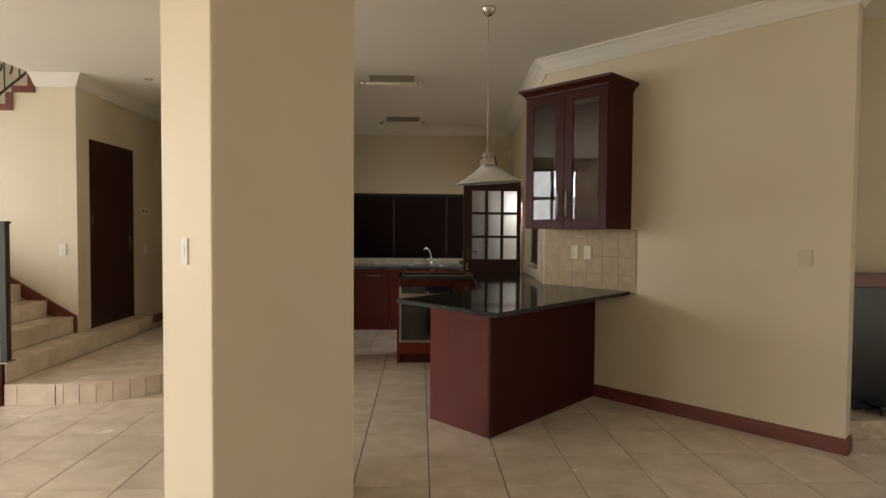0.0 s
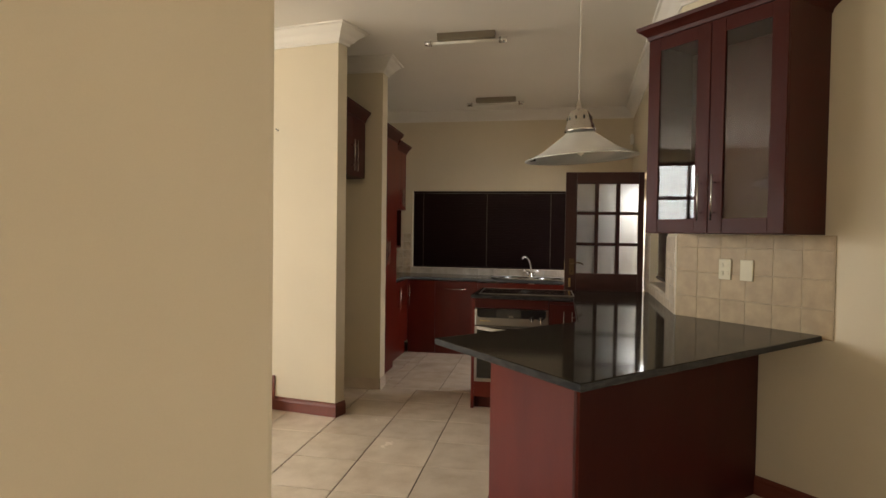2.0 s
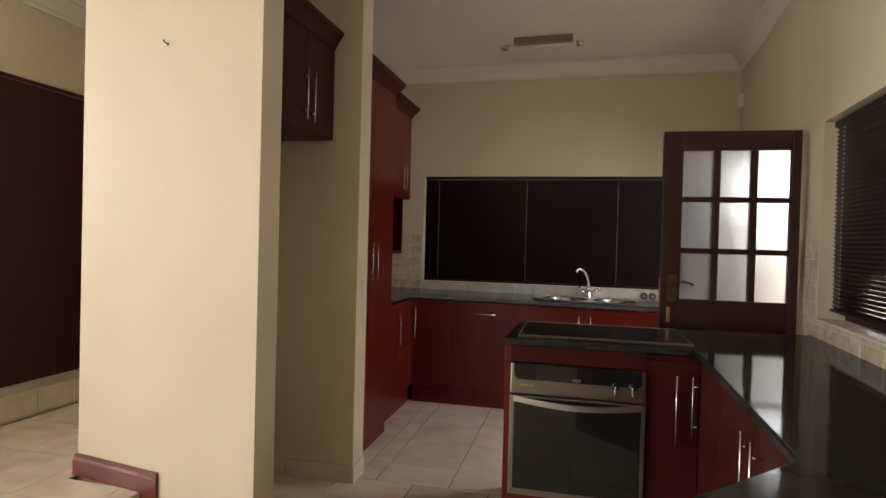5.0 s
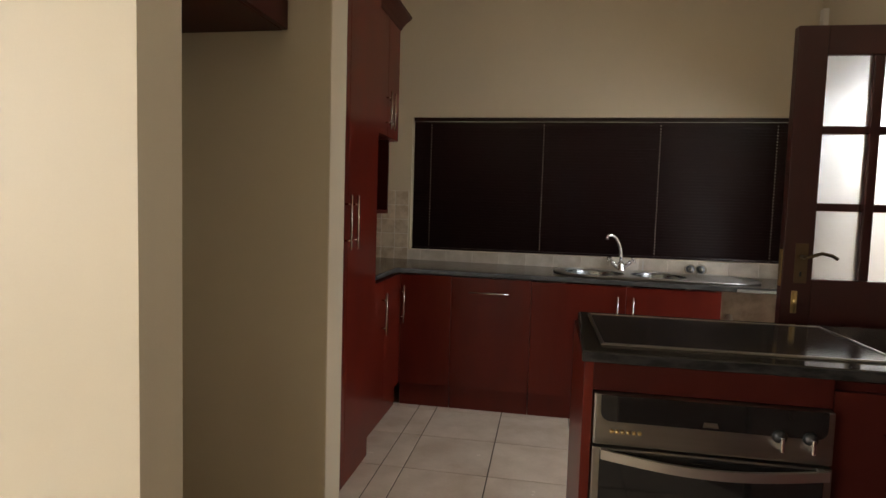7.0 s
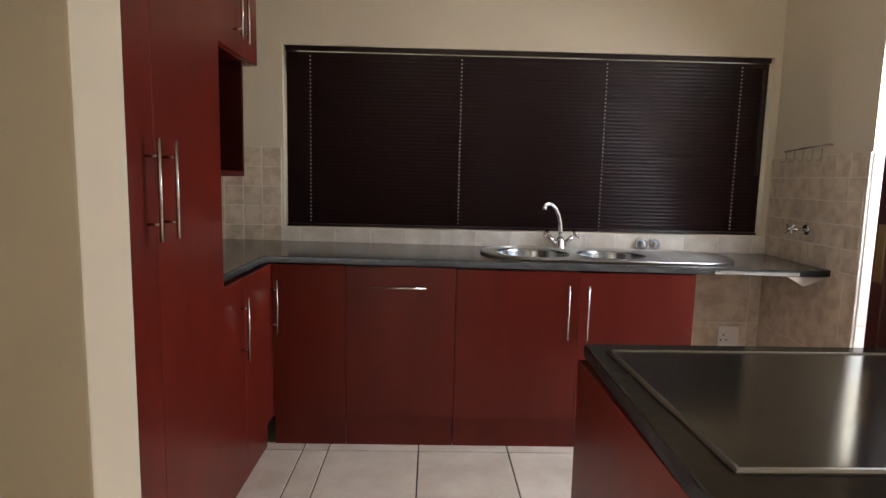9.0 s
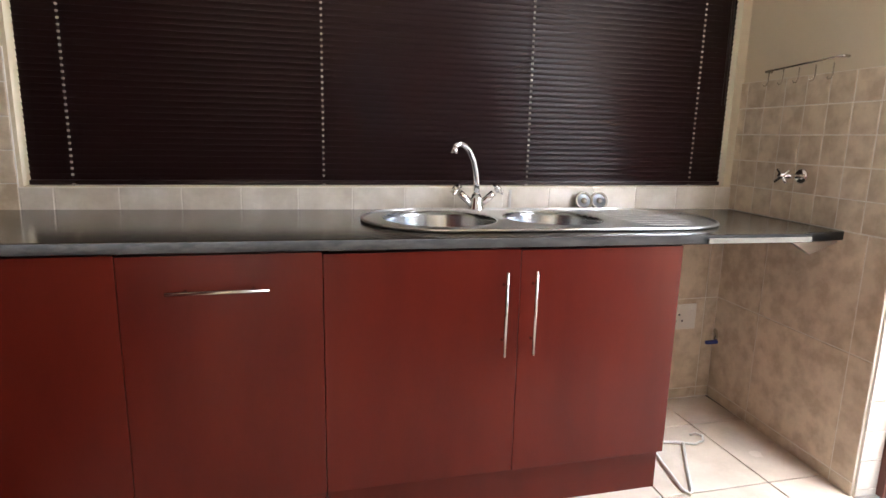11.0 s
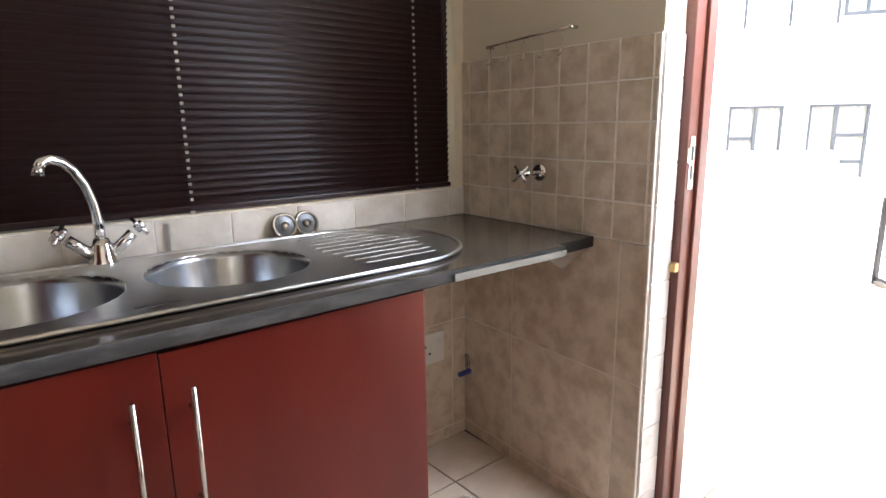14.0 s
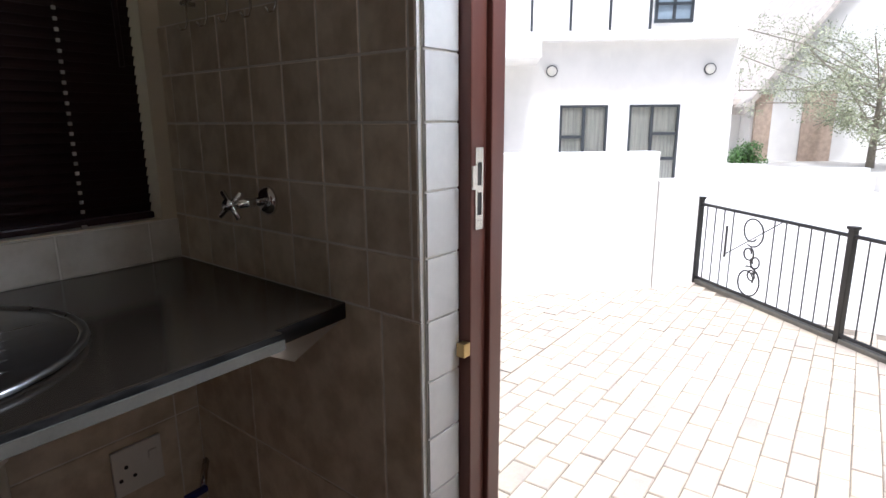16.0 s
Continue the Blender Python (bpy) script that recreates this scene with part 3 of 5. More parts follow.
wb = blind("window_blind", pose(WIN[0] + 0.01, NORTH + 0.018, 0), WIN[1] - WIN[0] - 0.02, WIN[2], WIN[3], -68, "wide dark brown venetian blind, closed, over the sink", (0.14, 0.975, 1.785, 2.545))
part("tilt_wand", tube(BM(), [(2.66, -0.03, 1.93), (2.66, -0.034, 1.35)], 0.006, 8), BLIND, wb, smooth=True)


# ---- breakfast bar, oven and hob ----
def board(bm, p, q, thick, z0, z1):
    """An upright board from p to q, its thickness to the left of the way."""
    d = Vector((q[0] - p[0], q[1] - p[1])).normalized()
    n = Vector((-d.y, d.x)) * thick
    return prism(bm, [p, q, (q[0] + n.x, q[1] + n.y), (p[0] + n.x, p[1] + n.y)], z0, z1, 0.002)


BT = 0.945
B_C, B_L, B_R, B_I = (0.619, 4.232), (0.217, 4.67), angled(0.54, 0.004), (0.729, 5.18)
bar = thing("breakfast_bar", pose(0, 0, 0), "red mahogany panelled base of the angled breakfast bar, its front coloured as in shade", "counter")
# same lacquer as the end panel, the front's shade put into a darker colour
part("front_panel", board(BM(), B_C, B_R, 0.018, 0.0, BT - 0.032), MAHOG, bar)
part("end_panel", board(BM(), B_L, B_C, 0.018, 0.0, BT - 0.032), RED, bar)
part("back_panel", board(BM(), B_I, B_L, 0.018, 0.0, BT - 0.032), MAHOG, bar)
rim = [(0.602, 3.747), angled(0.86, 0.003), angled(0.0, 0.004), east(2.04, 0.003), (0.9, 7.115), (-0.096, 7.105), (-0.118, 6.475), (0.705, 6.475), (0.667, 5.17), (-0.03, 4.46)]
bt = flat_with_holes(rim, [], BT - 0.031, BT, STONE, "bar_worktop")
part("edge_band", sweep(BM(), [(x, y, BT) for x, y in rim], [(0.0002, -0.029), (0.0014, -0.028), (0.0014, -0.004), (0.0002, -0.003)], True), EDGE, bt, "dark mottled edge band")
tagged(bt, "glossy dark stone worktop of the angled breakfast bar", "worktop")
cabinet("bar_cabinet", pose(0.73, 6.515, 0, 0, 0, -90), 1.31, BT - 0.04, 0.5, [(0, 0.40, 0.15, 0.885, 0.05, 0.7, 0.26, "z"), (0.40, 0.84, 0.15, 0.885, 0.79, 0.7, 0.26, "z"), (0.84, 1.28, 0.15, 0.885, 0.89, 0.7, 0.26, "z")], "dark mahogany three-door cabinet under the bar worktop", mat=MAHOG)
# narrow front takes the darker copy of RED, dim light in its colour
cabinet("narrow_cabinet", pose(0.512, 6.487, 0), 0.215, BT - 0.04, 0.6, [(0, 0.215, 0.15, 0.885, 0.12, 0.68, 0.3, "z")], "narrow mahogany cupboard beside the oven, coloured as in shade", mat=MAHOG)
ho = thing("oven_housing", pose(-0.112, 6.487, 0), "red mahogany housing around the built-in oven", "cabinet", "fitted kitchen cabinets")
part("side_panel", box(BM(), 0.0, 0.026, 0.0, 0.61, 0.0, BT - 0.033, 0.002), RED, ho)
part("back_panel", box(BM(), 0.026, 0.62, 0.59, 0.61, 0.0, BT - 0.033), RED, ho)
# rail under the hob coloured darker than the housing for its shade
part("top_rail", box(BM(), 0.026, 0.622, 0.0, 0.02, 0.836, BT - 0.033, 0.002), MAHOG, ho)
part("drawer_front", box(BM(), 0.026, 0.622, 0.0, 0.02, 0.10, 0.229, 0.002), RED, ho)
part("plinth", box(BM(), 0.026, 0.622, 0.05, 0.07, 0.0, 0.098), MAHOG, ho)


def oven():
    t = thing("built_in_oven", pose(-0.083, 6.477, 0.231), "stainless steel built-in oven with a black glass door", "oven")
    w, h = 0.592, 0.602
    part("carcass", box(BM(), 0.002, w - 0.002, 0.02, 0.55, 0.0, h - 0.004), BLACK, t)
    part("control_panel", box(BM(), 0, w, -0.012, 0.02, 0.462, h, 0.006), OVENSTEEL, t)
    pts = [(x, z) for x, z in arc(0.044, 0.556, 0.026, 180, 270, 5) + arc(w - 0.044, 0.556, 0.026, 270, 360, 5) + [(w - 0.018, h - 0.001), (0.018, h - 0.001)]]
    bm = prism(BM(), pts, 0, 0.004)
    bmesh.ops.transform(bm, verts=bm.verts, matrix=pose(0, -0.0125, 0, 90, 0, 0))
    part("display_glass", bm, BGLASS, t, "black glass control strip")
    bm = prism(BM(), [(w / 2 - 0.02, 0.536), (w / 2 + 0.02, 0.536), (w / 2 + 0.016, 0.55), (w / 2 - 0.016, 0.55)], 0, 0.002)
    bmesh.ops.transform(bm, verts=bm.verts, matrix=pose(0, -0.0166, 0, 90, 0, 0))
    part("badge", bm, OVENSTEEL, t, "small plain metal badge")
    for k in range(6):
        bm = lathe(BM(), [(0.0055, 0), (0.0055, 0.006), (0.004, 0.009), (0.0005, 0.009)], 12)
        bmesh.ops.transform(bm, verts=bm.verts, matrix=pose(0.048 + 0.0145 * k, -0.012, 0.503, 90, 0, 0))
        part("button", bm, BRASS, t, smooth=True)
    for x in (0.462, 0.534):
        bm = lathe(BM(), [(0.018, 0), (0.018, 0.005), (0.014, 0.016), (0.0005, 0.018)], 24)
        bmesh.ops.transform(bm, verts=bm.verts, matrix=pose(x, -0.0125, 0.531, 90, 0, 0))
        kn = part("knob", bm, BLACK, t, "black round oven knob", smooth=True)
        part("pointer", box(BM(), x - 0.0045, x + 0.0045, -0.042, -0.016, 0.498, 0.535, 0.003), CHROME, kn, "chrome pointer bar")
    d = part("door", box(BM(), 0, w, -0.014, 0.018, 0.0, 0.456, 0.004), OVENSTEEL, t)
    part("door_glass", box(BM(), 0.020, w - 0.020, -0.018, -0.012, 0.03, 0.45, 0.004), BGLASS, d, "black glass window")
    bm = BM()
    bow = [(0.02 + (w - 0.04) * i / 16, math.sin(math.pi * i / 16)) for i in range(17)]
    rings = [[bm.verts.new((x, -0.043 - 0.016 * k + a, 0.449 - 0.02 * k + b)) for a, b in ((-0.004, -0.0125), (0.006, -0.0125), (0.006, 0.0125), (-0.004, 0.0125))] for x, k in bow]
    for p, q in zip(rings, rings[1:]):
        for i in range(4):
            bm.faces.new((p[i], q[i], q[(i + 1) % 4], p[(i + 1) % 4]))
    bm.faces.new(rings[0]), bm.faces.new(rings[-1][::-1])
    for x in (0.03, w - 0.03):
        box(bm, x - 0.008, x + 0.008, -0.04, -0.014, 0.438, 0.456)
    bmesh.ops.recalc_face_normals(bm, faces=bm.faces)
    part("handle", bm, STEEL, d, "pale bowed steel door handle")


oven()
hob = thing("ceramic_hob", pose(-0.063, 6.556, BT, 0, 0, 0.6), "dark ceramic glass hob with a thin steel frame", "hob")
part("glass_top", box(BM(), 0.006, 0.774, 0.006, 0.484, 0.0005, 0.004, 0.001), HOBGLASS, hob)
fr = [(0, 0), (0.78, 0), (0.78, 0.49), (0, 0.49)]
part("frame", sweep(BM(), [(x, y, 0.0005) for x, y in fr], [(-0.009, 0.0), (0.0, 0.0), (0.0, 0.003), (-0.003, 0.006), (-0.008, 0.006)], True), OVENSTEEL, hob)


# ---- wall cabinet with glass doors, on the angled wall ----
def glass_cabinet():
    w, h, d = 0.79, 1.12, 0.40
    t = thing("glass_wall_cabinet", ANGLED @ pose(0.07, -d - 0.002, 1.46), "dark mahogany wall cabinet with two tall glass doors", "cabinet")
    for q in ((0, 0.018, 0.02, d, 0, h), (w - 0.018, w, 0.02, d, 0, h), (0.018, w - 0.018, 0.02, d, 0, 0.018), (0.018, w - 0.018, 0.02, d, h - 0.018, h), (0.018, w - 0.018, d - 0.01, d, 0.018, h - 0.018)):
        part("panel", box(BM(), *q), MAHOG, t)
    for k in (0, 1):
        x0, x1 = (0.001, w / 2 - 0.002) if k == 0 else (w / 2 + 0.002, w - 0.001)
        dr = part("door", box(BM(), x0, x0 + 0.078, 0, 0.02, 0.002, h - 0.002, 0.003), MAHOG, t)
        part("stile", box(BM(), x1 - 0.078, x1, 0, 0.02, 0.002, h - 0.002, 0.003), MAHOG, dr)
        part("rail", box(BM(), x0 + 0.078, x1 - 0.078, 0.001, 0.019, 0.002, 0.08, 0.003), MAHOG, dr)
        part("rail", box(BM(), x0 + 0.078, x1 - 0.078, 0.001, 0.019, h - 0.075, h - 0.002, 0.003), MAHOG, dr)
        part("pane", box(BM(), x0 + 0.074, x1 - 0.074, 0.008, 0.012, 0.076, h - 0.071), CABGLASS, dr, "clear glass pane").visible_shadow = False
        bar_handle(dr, (w / 2 + (-0.04 if k == 0 else 0.04), 0, 0.19), 0.24)
    line = [(0.0, d, h), (0.0, 0.0, h), (w, 0.0, h), (w, d, h)]
    part("crown_moulding", sweep(BM(), line, [(-0.03, 0), (0.004, 0), (0.01, 0.02), (0.03, 0.04), (0.05, 0.055), (0.054, 0.075), (-0.03, 0.075)]), MAHOG, t)


glass_cabinet()


# ---- lamps ----
def pendant():
    t = thing("pendant_lamp", pose(0.612, 4.435, HIGH), "pendant lamp with frosted glass shade and pierced nickel cap", "lamp")
    part("ceiling_rose", lathe(BM(), [(0.052, 0), (0.05, -0.012), (0.035, -0.04), (0.012, -0.06), (0.0005, -0.06)][::-1], 28), NICKEL, t, smooth=True)
    part("cord", tube(BM(), [(0, 0, -0.055), (0.002, 0, -0.5), (0, 0, -0.98)], 0.0032, 8), CORD, t, smooth=True)
    z, k = -1.010, 0.86
    lean = pose(0, 0, -0.975, 1.5, -3.4, 0) @ pose(0, 0, 0.975)  # the lamp hangs a little askew
    low = [part("finial", lathe(BM(), [(0.004, z + 0.035), (0.009, z + 0.02), (0.014, z), (0.018, z - 0.005), (0.03, z - 0.014 * k)], 20), NICKEL, t, smooth=True)]
    cap = part("cap", lathe(BM(), [(r, z - q * k) for r, q in ((0.026, 0.010), (0.041, 0.022), (0.053, 0.05), (0.058, 0.085), (0.063, 0.09), (0.064, 0.108), (0.068, 0.113), (0.068, 0.122), (0.05, 0.122))], 36), NICKEL, t, smooth=True)
    low.append(cap)
    for k in range(10):
        a = 2 * math.pi * k / 10
        bm = BM()
        lathe(bm, [(0.0005, 0), (0.006, 0), (0.006, 0.002), (0.0005, 0.002)], 10)
        bmesh.ops.scale(bm, vec=(1.5, 0.8, 1), verts=bm.verts)
        bmesh.ops.transform(bm, verts=bm.verts, matrix=pose(0.0535 * math.cos(a), 0.0535 * math.sin(a), z - 0.056 * 0.86) @ pose(0, 0, 0, 0, 0, math.degrees(a)) @ pose(0, 0, 0, 0, 80, 0))
        part("vent_hole", bm, BLACK, cap)
    z = -0.997
    pr = [(0.055, z - 0.118), (0.075, z - 0.135), (0.12, z - 0.168), (0.17, z - 0.203), (0.22, z - 0.228), (0.249, z - 0.236), (0.250, z - 0.241), (0.219, z - 0.234), (0.168, z - 0.208), (0.117, z - 0.173), (0.073, z - 0.140), (0.053, z - 0.123)]
    low.append(part("shade", lathe(BM(), pr, 48, closed=True), SHADE, t, "frosted white glass cone shade", smooth=True))
    bm = BM()
    for dx in (-0.011, 0.011):
        tube(bm, [(dx, 0, z - 0.12), (dx, 0, z - 0.215)], 0.006, 10)
    tube(bm, [(-0.011, 0, z - 0.213), (0, 0, z - 0.222), (0.011, 0, z - 0.213)], 0.006, 10)
    low.append(part("bulb", bm, WHITE, t, "folded white fluorescent bulb, unlit", smooth=True))
    low.append(part("clip", box(BM(), -0.226, -0.2, -0.008, 0.008, z - 0.238, z - 0.222, 0.002), BLACK, t))
    for ob in low:
        ob.matrix_basis = lean


pendant()


def ceiling_light(p):
    t = thing("fluorescent_light", p, "unlit satin metal ceiling batten with one bare tube", "light", "kitchen ceiling lights")
    part("base", box(BM(), -0.225, 0.235, -0.035, 0.035, -0.055, 0, 0.004), FITTING, t)
    part("tube", tube(BM(), [(-0.27, -0.012, -0.075), (0.27, -0.012, -0.075)], 0.013, 12), WHITE, t, smooth=True)
    for s in (-1, 1):
        h = part("lamp_holder", tube(BM(), [(s * 0.265, -0.012, -0.073), (s * 0.325, -0.012, -0.073)], 0.022, 14), CHROME, t, "chrome end cap", smooth=True)
        part("ring", lathe(BM(), [(0.0225, -0.004), (0.0245, -0.004), (0.0245, 0.004), (0.0225, 0.004)], 16, closed=True), FITTING, h).matrix_basis = pose(s * 0.275, -0.012, -0.073, 0, 90, 0)
    part("bracket", box(BM(), -0.2, 0.2, -0.02, 0.012, -0.066, -0.054, 0.003), FITTING, t)
    return t


l0 = ceiling_light(pose(-0.17, 6.30, HIGH, 0, 0, -2))
copy_thing(l0, pose(-0.122, 8.46, HIGH, 0, 0, -3))
spot = thing("downlight", pose(-2.747, 6.563, HIGH), "small round recessed ceiling downlight in the hall", "light")
part("ring", lathe(BM(), [(0.03, -0.001), (0.046, -0.001), (0.046, -0.006), (0.034, -0.012), (0.03, -0.008)], 28, closed=True), NICKEL, spot, smooth=True)
part("lens", lathe(BM(), [(0.0005, -0.002), (0.03, -0.002), (0.03, -0.004), (0.0005, -0.004)], 20), WHITE, spot)


# ---- back door, open into the kitchen ----
def back_door():
    t = thing("door_back", pose(0.655, 7.252, 0.012, 0, 0, 1.5), "dark wooden back door with nine obscure glass panes, standing open", "door")
    w, h, th = 0.70, 2.015, 0.04
    cols = [(0.107, 0.262), (0.302, 0.452), (0.492, 0.650)]
    rows = [(1.085, 1.335), (1.37, 1.62), (1.655, 1.905)]
    part("free_stile", box(BM(), 0, 0.104, 0, th, 0, h, 0.004), DOORWOOD, t)
    part("hinge_stile", box(BM(), 0.653, w, 0, th, 0, h, 0.004), DOORWOOD, t)
    part("top_rail", box(BM(), 0.104, 0.653, 0.001, th - 0.001, 1.908, h, 0.004), DOORWOOD, t)
    part("lock_rail", box(BM(), 0.104, 0.653, 0.001, th - 0.001, 0.88, 1.082, 0.004), DOORWOOD, t)
    part("bottom_rail", box(BM(), 0.104, 0.653, 0.001, th - 0.001, 0, 0.22, 0.004), DOORWOOD, t)
    part("lower_panel", box(BM(), 0.104, 0.653, 0.012, th - 0.012, 0.22, 0.88), DOORWOOD, t)
    for i in (0, 1):
        part("muntin", box(BM(), cols[i][1] + 0.003, cols[i + 1][0] - 0.003, 0.004, th - 0.004, 1.082, 1.908, 0.004), DOORWOOD, t)
        part("crossbar", box(BM(), 0.104, 0.653, 0.006, th - 0.006, rows[i][1] + 0.003, rows[i + 1][0] - 0.003, 0.004), DOORWOOD, t)
    for x0, x1 in cols:
        for z0, z1 in rows:
            part("pane", box(BM(), x0 - 0.008, x1 + 0.008, 0.018, 0.022, z0 - 0.008, z1 + 0.008), FROST, t, "obscure white glass pane").visible_shadow = False
    for s, y in ((-1, 0.0), (1, th)):
        pl = part("lock_plate", box(BM(), 0.04, 0.085, y - 0.0025 if s < 0 else y, y if s < 0 else y + 0.0025, 1.065, 1.215, 0.001), PLATE, t, "aged brass lock plate")
        bm = BM()
        y1 = y + s * 0.05
        tube(bm, [(0.062, y, 1.165), (0.062, y1, 1.165), (0.075, y1 + s * 0.004, 1.17), (0.11, y1, 1.182), (0.145, y1, 1.175), (0.165, y1, 1.163)], 0.0065, 10)
        part("lever", bm, PLATE, pl, smooth=True)
    part("keyhole", box(BM(), 0.058, 0.066, -0.0032, -0.0024, 1.09, 1.108), BLACK, t)
    part("latch", box(BM(), -0.003, 0.001, 0.008, 0.03, 1.05, 1.19), BRASS, t)
    bo = part("bolt", box(BM(), 0.036, 0.056, -0.006, 0.0, 0.95, 1.035, 0.002), BRASS, t, "small brass surface bolt")
    part("bolt_rod", tube(BM(), [(0.046, -0.008, 0.955), (0.046, -0.008, 1.03)], 0.004, 8), BRASS, bo, smooth=True)
    return t


back_door()
bm = BM()
s0, s1 = DOOR_S
for d0, d1, wd in ((0.09, 0.135, 0.03), (0.135, 0.175, 0.040)):
    for q in ((s0, s0 + wd, d0, d1, 0, 2.06), (s1 - wd, s1, d0, d1, 0, 2.06), (s0 + wd, s1 - wd, d0, d1, 2.06 - wd, 2.06)):
        box(bm, *q, 0.003)
df = tagged(part("door_frame", bm, FRAMEWOOD), "stained wooden frame of the back doorway", kind="structure")
df.matrix_world = EAST
st = thing("strike_plate", EAST @ pose(s0 + 0.0302, 0.112, 1.115), "satin steel strike plate screwed to the door frame", "strike plate")
bm = BM()
for q in ((0, 0.002, -0.011, 0.011, 0.045, 0.07), (0, 0.002, -0.011, 0.011, -0.07, -0.045), (0, 0.002, -0.011, -0.006, -0.045, 0.045), (0, 0.002, 0.006, 0.011, -0.045, 0.045), (0, 0.002, -0.006, 0.006, -0.006, 0.006)):
    box(bm, *q)
part("plate", bm, NICKEL, st)
part("recess", box(BM(), -0.0005, 0.0008, -0.006, 0.006, -0.045, 0.045), BLACK, st)
part("lip", box(BM(), 0.0, 0.003, -0.02, -0.0105, 0.0, 0.04), NICKEL, st)
st = thing("door_catch", EAST @ pose(s0 + 0.02, 0.083, 0.83), "small brass door catch on the frame", "door catch")
part("catch", box(BM(), -0.008, 0.01, -0.012, 0.008, -0.013, 0.013, 0.003), BRASS, st)
setting("door_threshold", prism(BM(), [east(s0, 0.0), east(s0, -0.24), east(s1, -0.24), east(s1, 0.0)][::-1], -0.12, 0.004), PALE)

# ---- side window with its blind ----
ew = thing("side_window", EAST @ pose(EWIN_S[0], 0, 1.03), "wooden casement window in the kitchen side wall", "window")
w, h = EWIN_S[1] - EWIN_S[0], 1.0
bm = BM()
for q in ((0, w, 0.12, 0.18, 0, 0.05), (0, w, 0.12, 0.18, h - 0.05, h), (0, 0.05, 0.12, 0.18, 0.05, h - 0.05), (w - 0.05, w, 0.12, 0.18, 0.05, h - 0.05), (w / 2 - 0.03, w / 2 + 0.03, 0.12, 0.18, 0.05, h - 0.05)):
    box(bm, *q, 0.003)
part("window_frame", bm, DOORWOOD, ew)
part("pane", box(BM(), 0.05, w / 2 - 0.03, 0.148, 0.152, 0.05, h - 0.05), CLEAR, ew).visible_shadow = False
part("pane", box(BM(), w / 2 + 0.03, w - 0.05, 0.148, 0.152, 0.05, h - 0.05), CLEAR, ew).visible_shadow = False
blind("side_blind", EAST @ pose(EWIN_S[0] + 0.004, 0.06, 0), w - 0.008, 1.075, 2.028, -60, "dark brown venetian blind lowered over the side window", (0.14, 0.86))
nw = thing("kitchen_window", pose(WIN[0], NORTH, WIN[2]), "wide wooden window behind the closed blind", "window")
w = WIN[1] - WIN[0]
bm = BM()
for q in ((0, w, 0.12, 0.18, 0, 0.05), (0, w, 0.12, 0.18, 0.95, 1.0), (0, 0.05, 0.12, 0.18, 0.05, 0.95), (w - 0.05, w, 0.12, 0.18, 0.05, 0.95), (w * 0.33, w * 0.33 + 0.05, 0.12, 0.18, 0.05, 0.95), (w * 0.66, w * 0.66 + 0.05, 0.12, 0.18, 0.05, 0.95)):
    box(bm, *q, 0.003)
part("window_frame", bm, DOORWOOD, nw)
for a, b2 in ((0.05, w * 0.33), (w * 0.33 + 0.05, w * 0.66), (w * 0.66 + 0.05, w - 0.05)):
    part("pane", box(BM(), a, b2, 0.148, 0.152, 0.05, 0.95), CLEAR, nw).visible_shadow = False


# ---- small fittings ----
def plate(name, m, w, h, label, kind, buttons, mat=WHITE):
    """A wall plate with its rockers or sockets, in a wall frame."""
    t = thing(name, m, label, kind)
    part("plate", box(BM(), -w / 2, w / 2, -0.009, 0, -h / 2, h / 2, 0.003), mat, t)
    for x, z, bw, bh in buttons:
        part("rocker", box(BM(), x - bw / 2, x + bw / 2, -0.0125, -0.008, z - bh / 2, z + bh / 2, 0.0015), mat, t)
    return t


q4 = [(x, z, 0.018, 0.024) for x in (-0.017, 0.017) for z in (-0.024, 0.024)]
plate("isolator_switch", ANGLED @ pose(0.335, -0.012, 1.255), 0.075, 0.12, "cream four-way switch plate on the tiled splashback", "switch", q4, CREAMPL)
plate("blank_plate", ANGLED @ pose(0.465, -0.012, 1.255), 0.075, 0.12, "plain cream blanking plate on the tiled splashback", "switch", [], CREAMPL)
plate("wall_plate", ANGLED @ pose(2.12, -0.001, 1.27), 0.085, 0.11, "yellowed blank plate on the cream wall", "switch", [], CREAMPL)
plate("light_switch", pose(-3.60, 6.468, 1.21), 0.075, 0.12, "white light switch on the stair wall", "switch", [(0, 0, 0.03, 0.05)])
plate("light_switch", pose(-0.92, 2.950, 1.34, 0, 0, -51.4), 0.09, 0.12, "white light switch on the side of the pillar", "switch", [(0, 0, 0.03, 0.05)])
HALLF = pose(-3.45, 0, 0, 0, 0, 90)
plate("light_switch", HALLF @ pose(7.95, -0.001, 1.17), 0.075, 0.12, "white light switch beside the hall door", "switch", [(0, 0, 0.03, 0.05)])
kp = plate("alarm_keypad", HALLF @ pose(7.92, -0.001, 1.66), 0.16, 0.08, "small white alarm keypad with dark windows", "keypad", [])
for x in (-0.045, 0.035):
    part("display", box(BM(), x - 0.02, x + 0.02, -0.011, -0.008, -0.015, 0.015), BLACK, kp)
so = thing("wall_socket", pose(1.33, NORTH - 0.009, 0.405), "white double wall socket under the worktop", "socket")
part("plate", box(BM(), -0.06, 0.06, -0.010, 0, -0.06, 0.06, 0.003), WHITE, so)
for x, z in ((-0.03, 0.012), (-0.045, -0.018), (-0.012, -0.018)):
    part("socket_hole", lathe(BM(), [(0.0005, 0), (0.005, 0), (0.005, 0.0012), (0.0005, 0.0012)], 10), BLACK, so).matrix_basis = pose(x, -0.0102, z, 90, 0, 0)
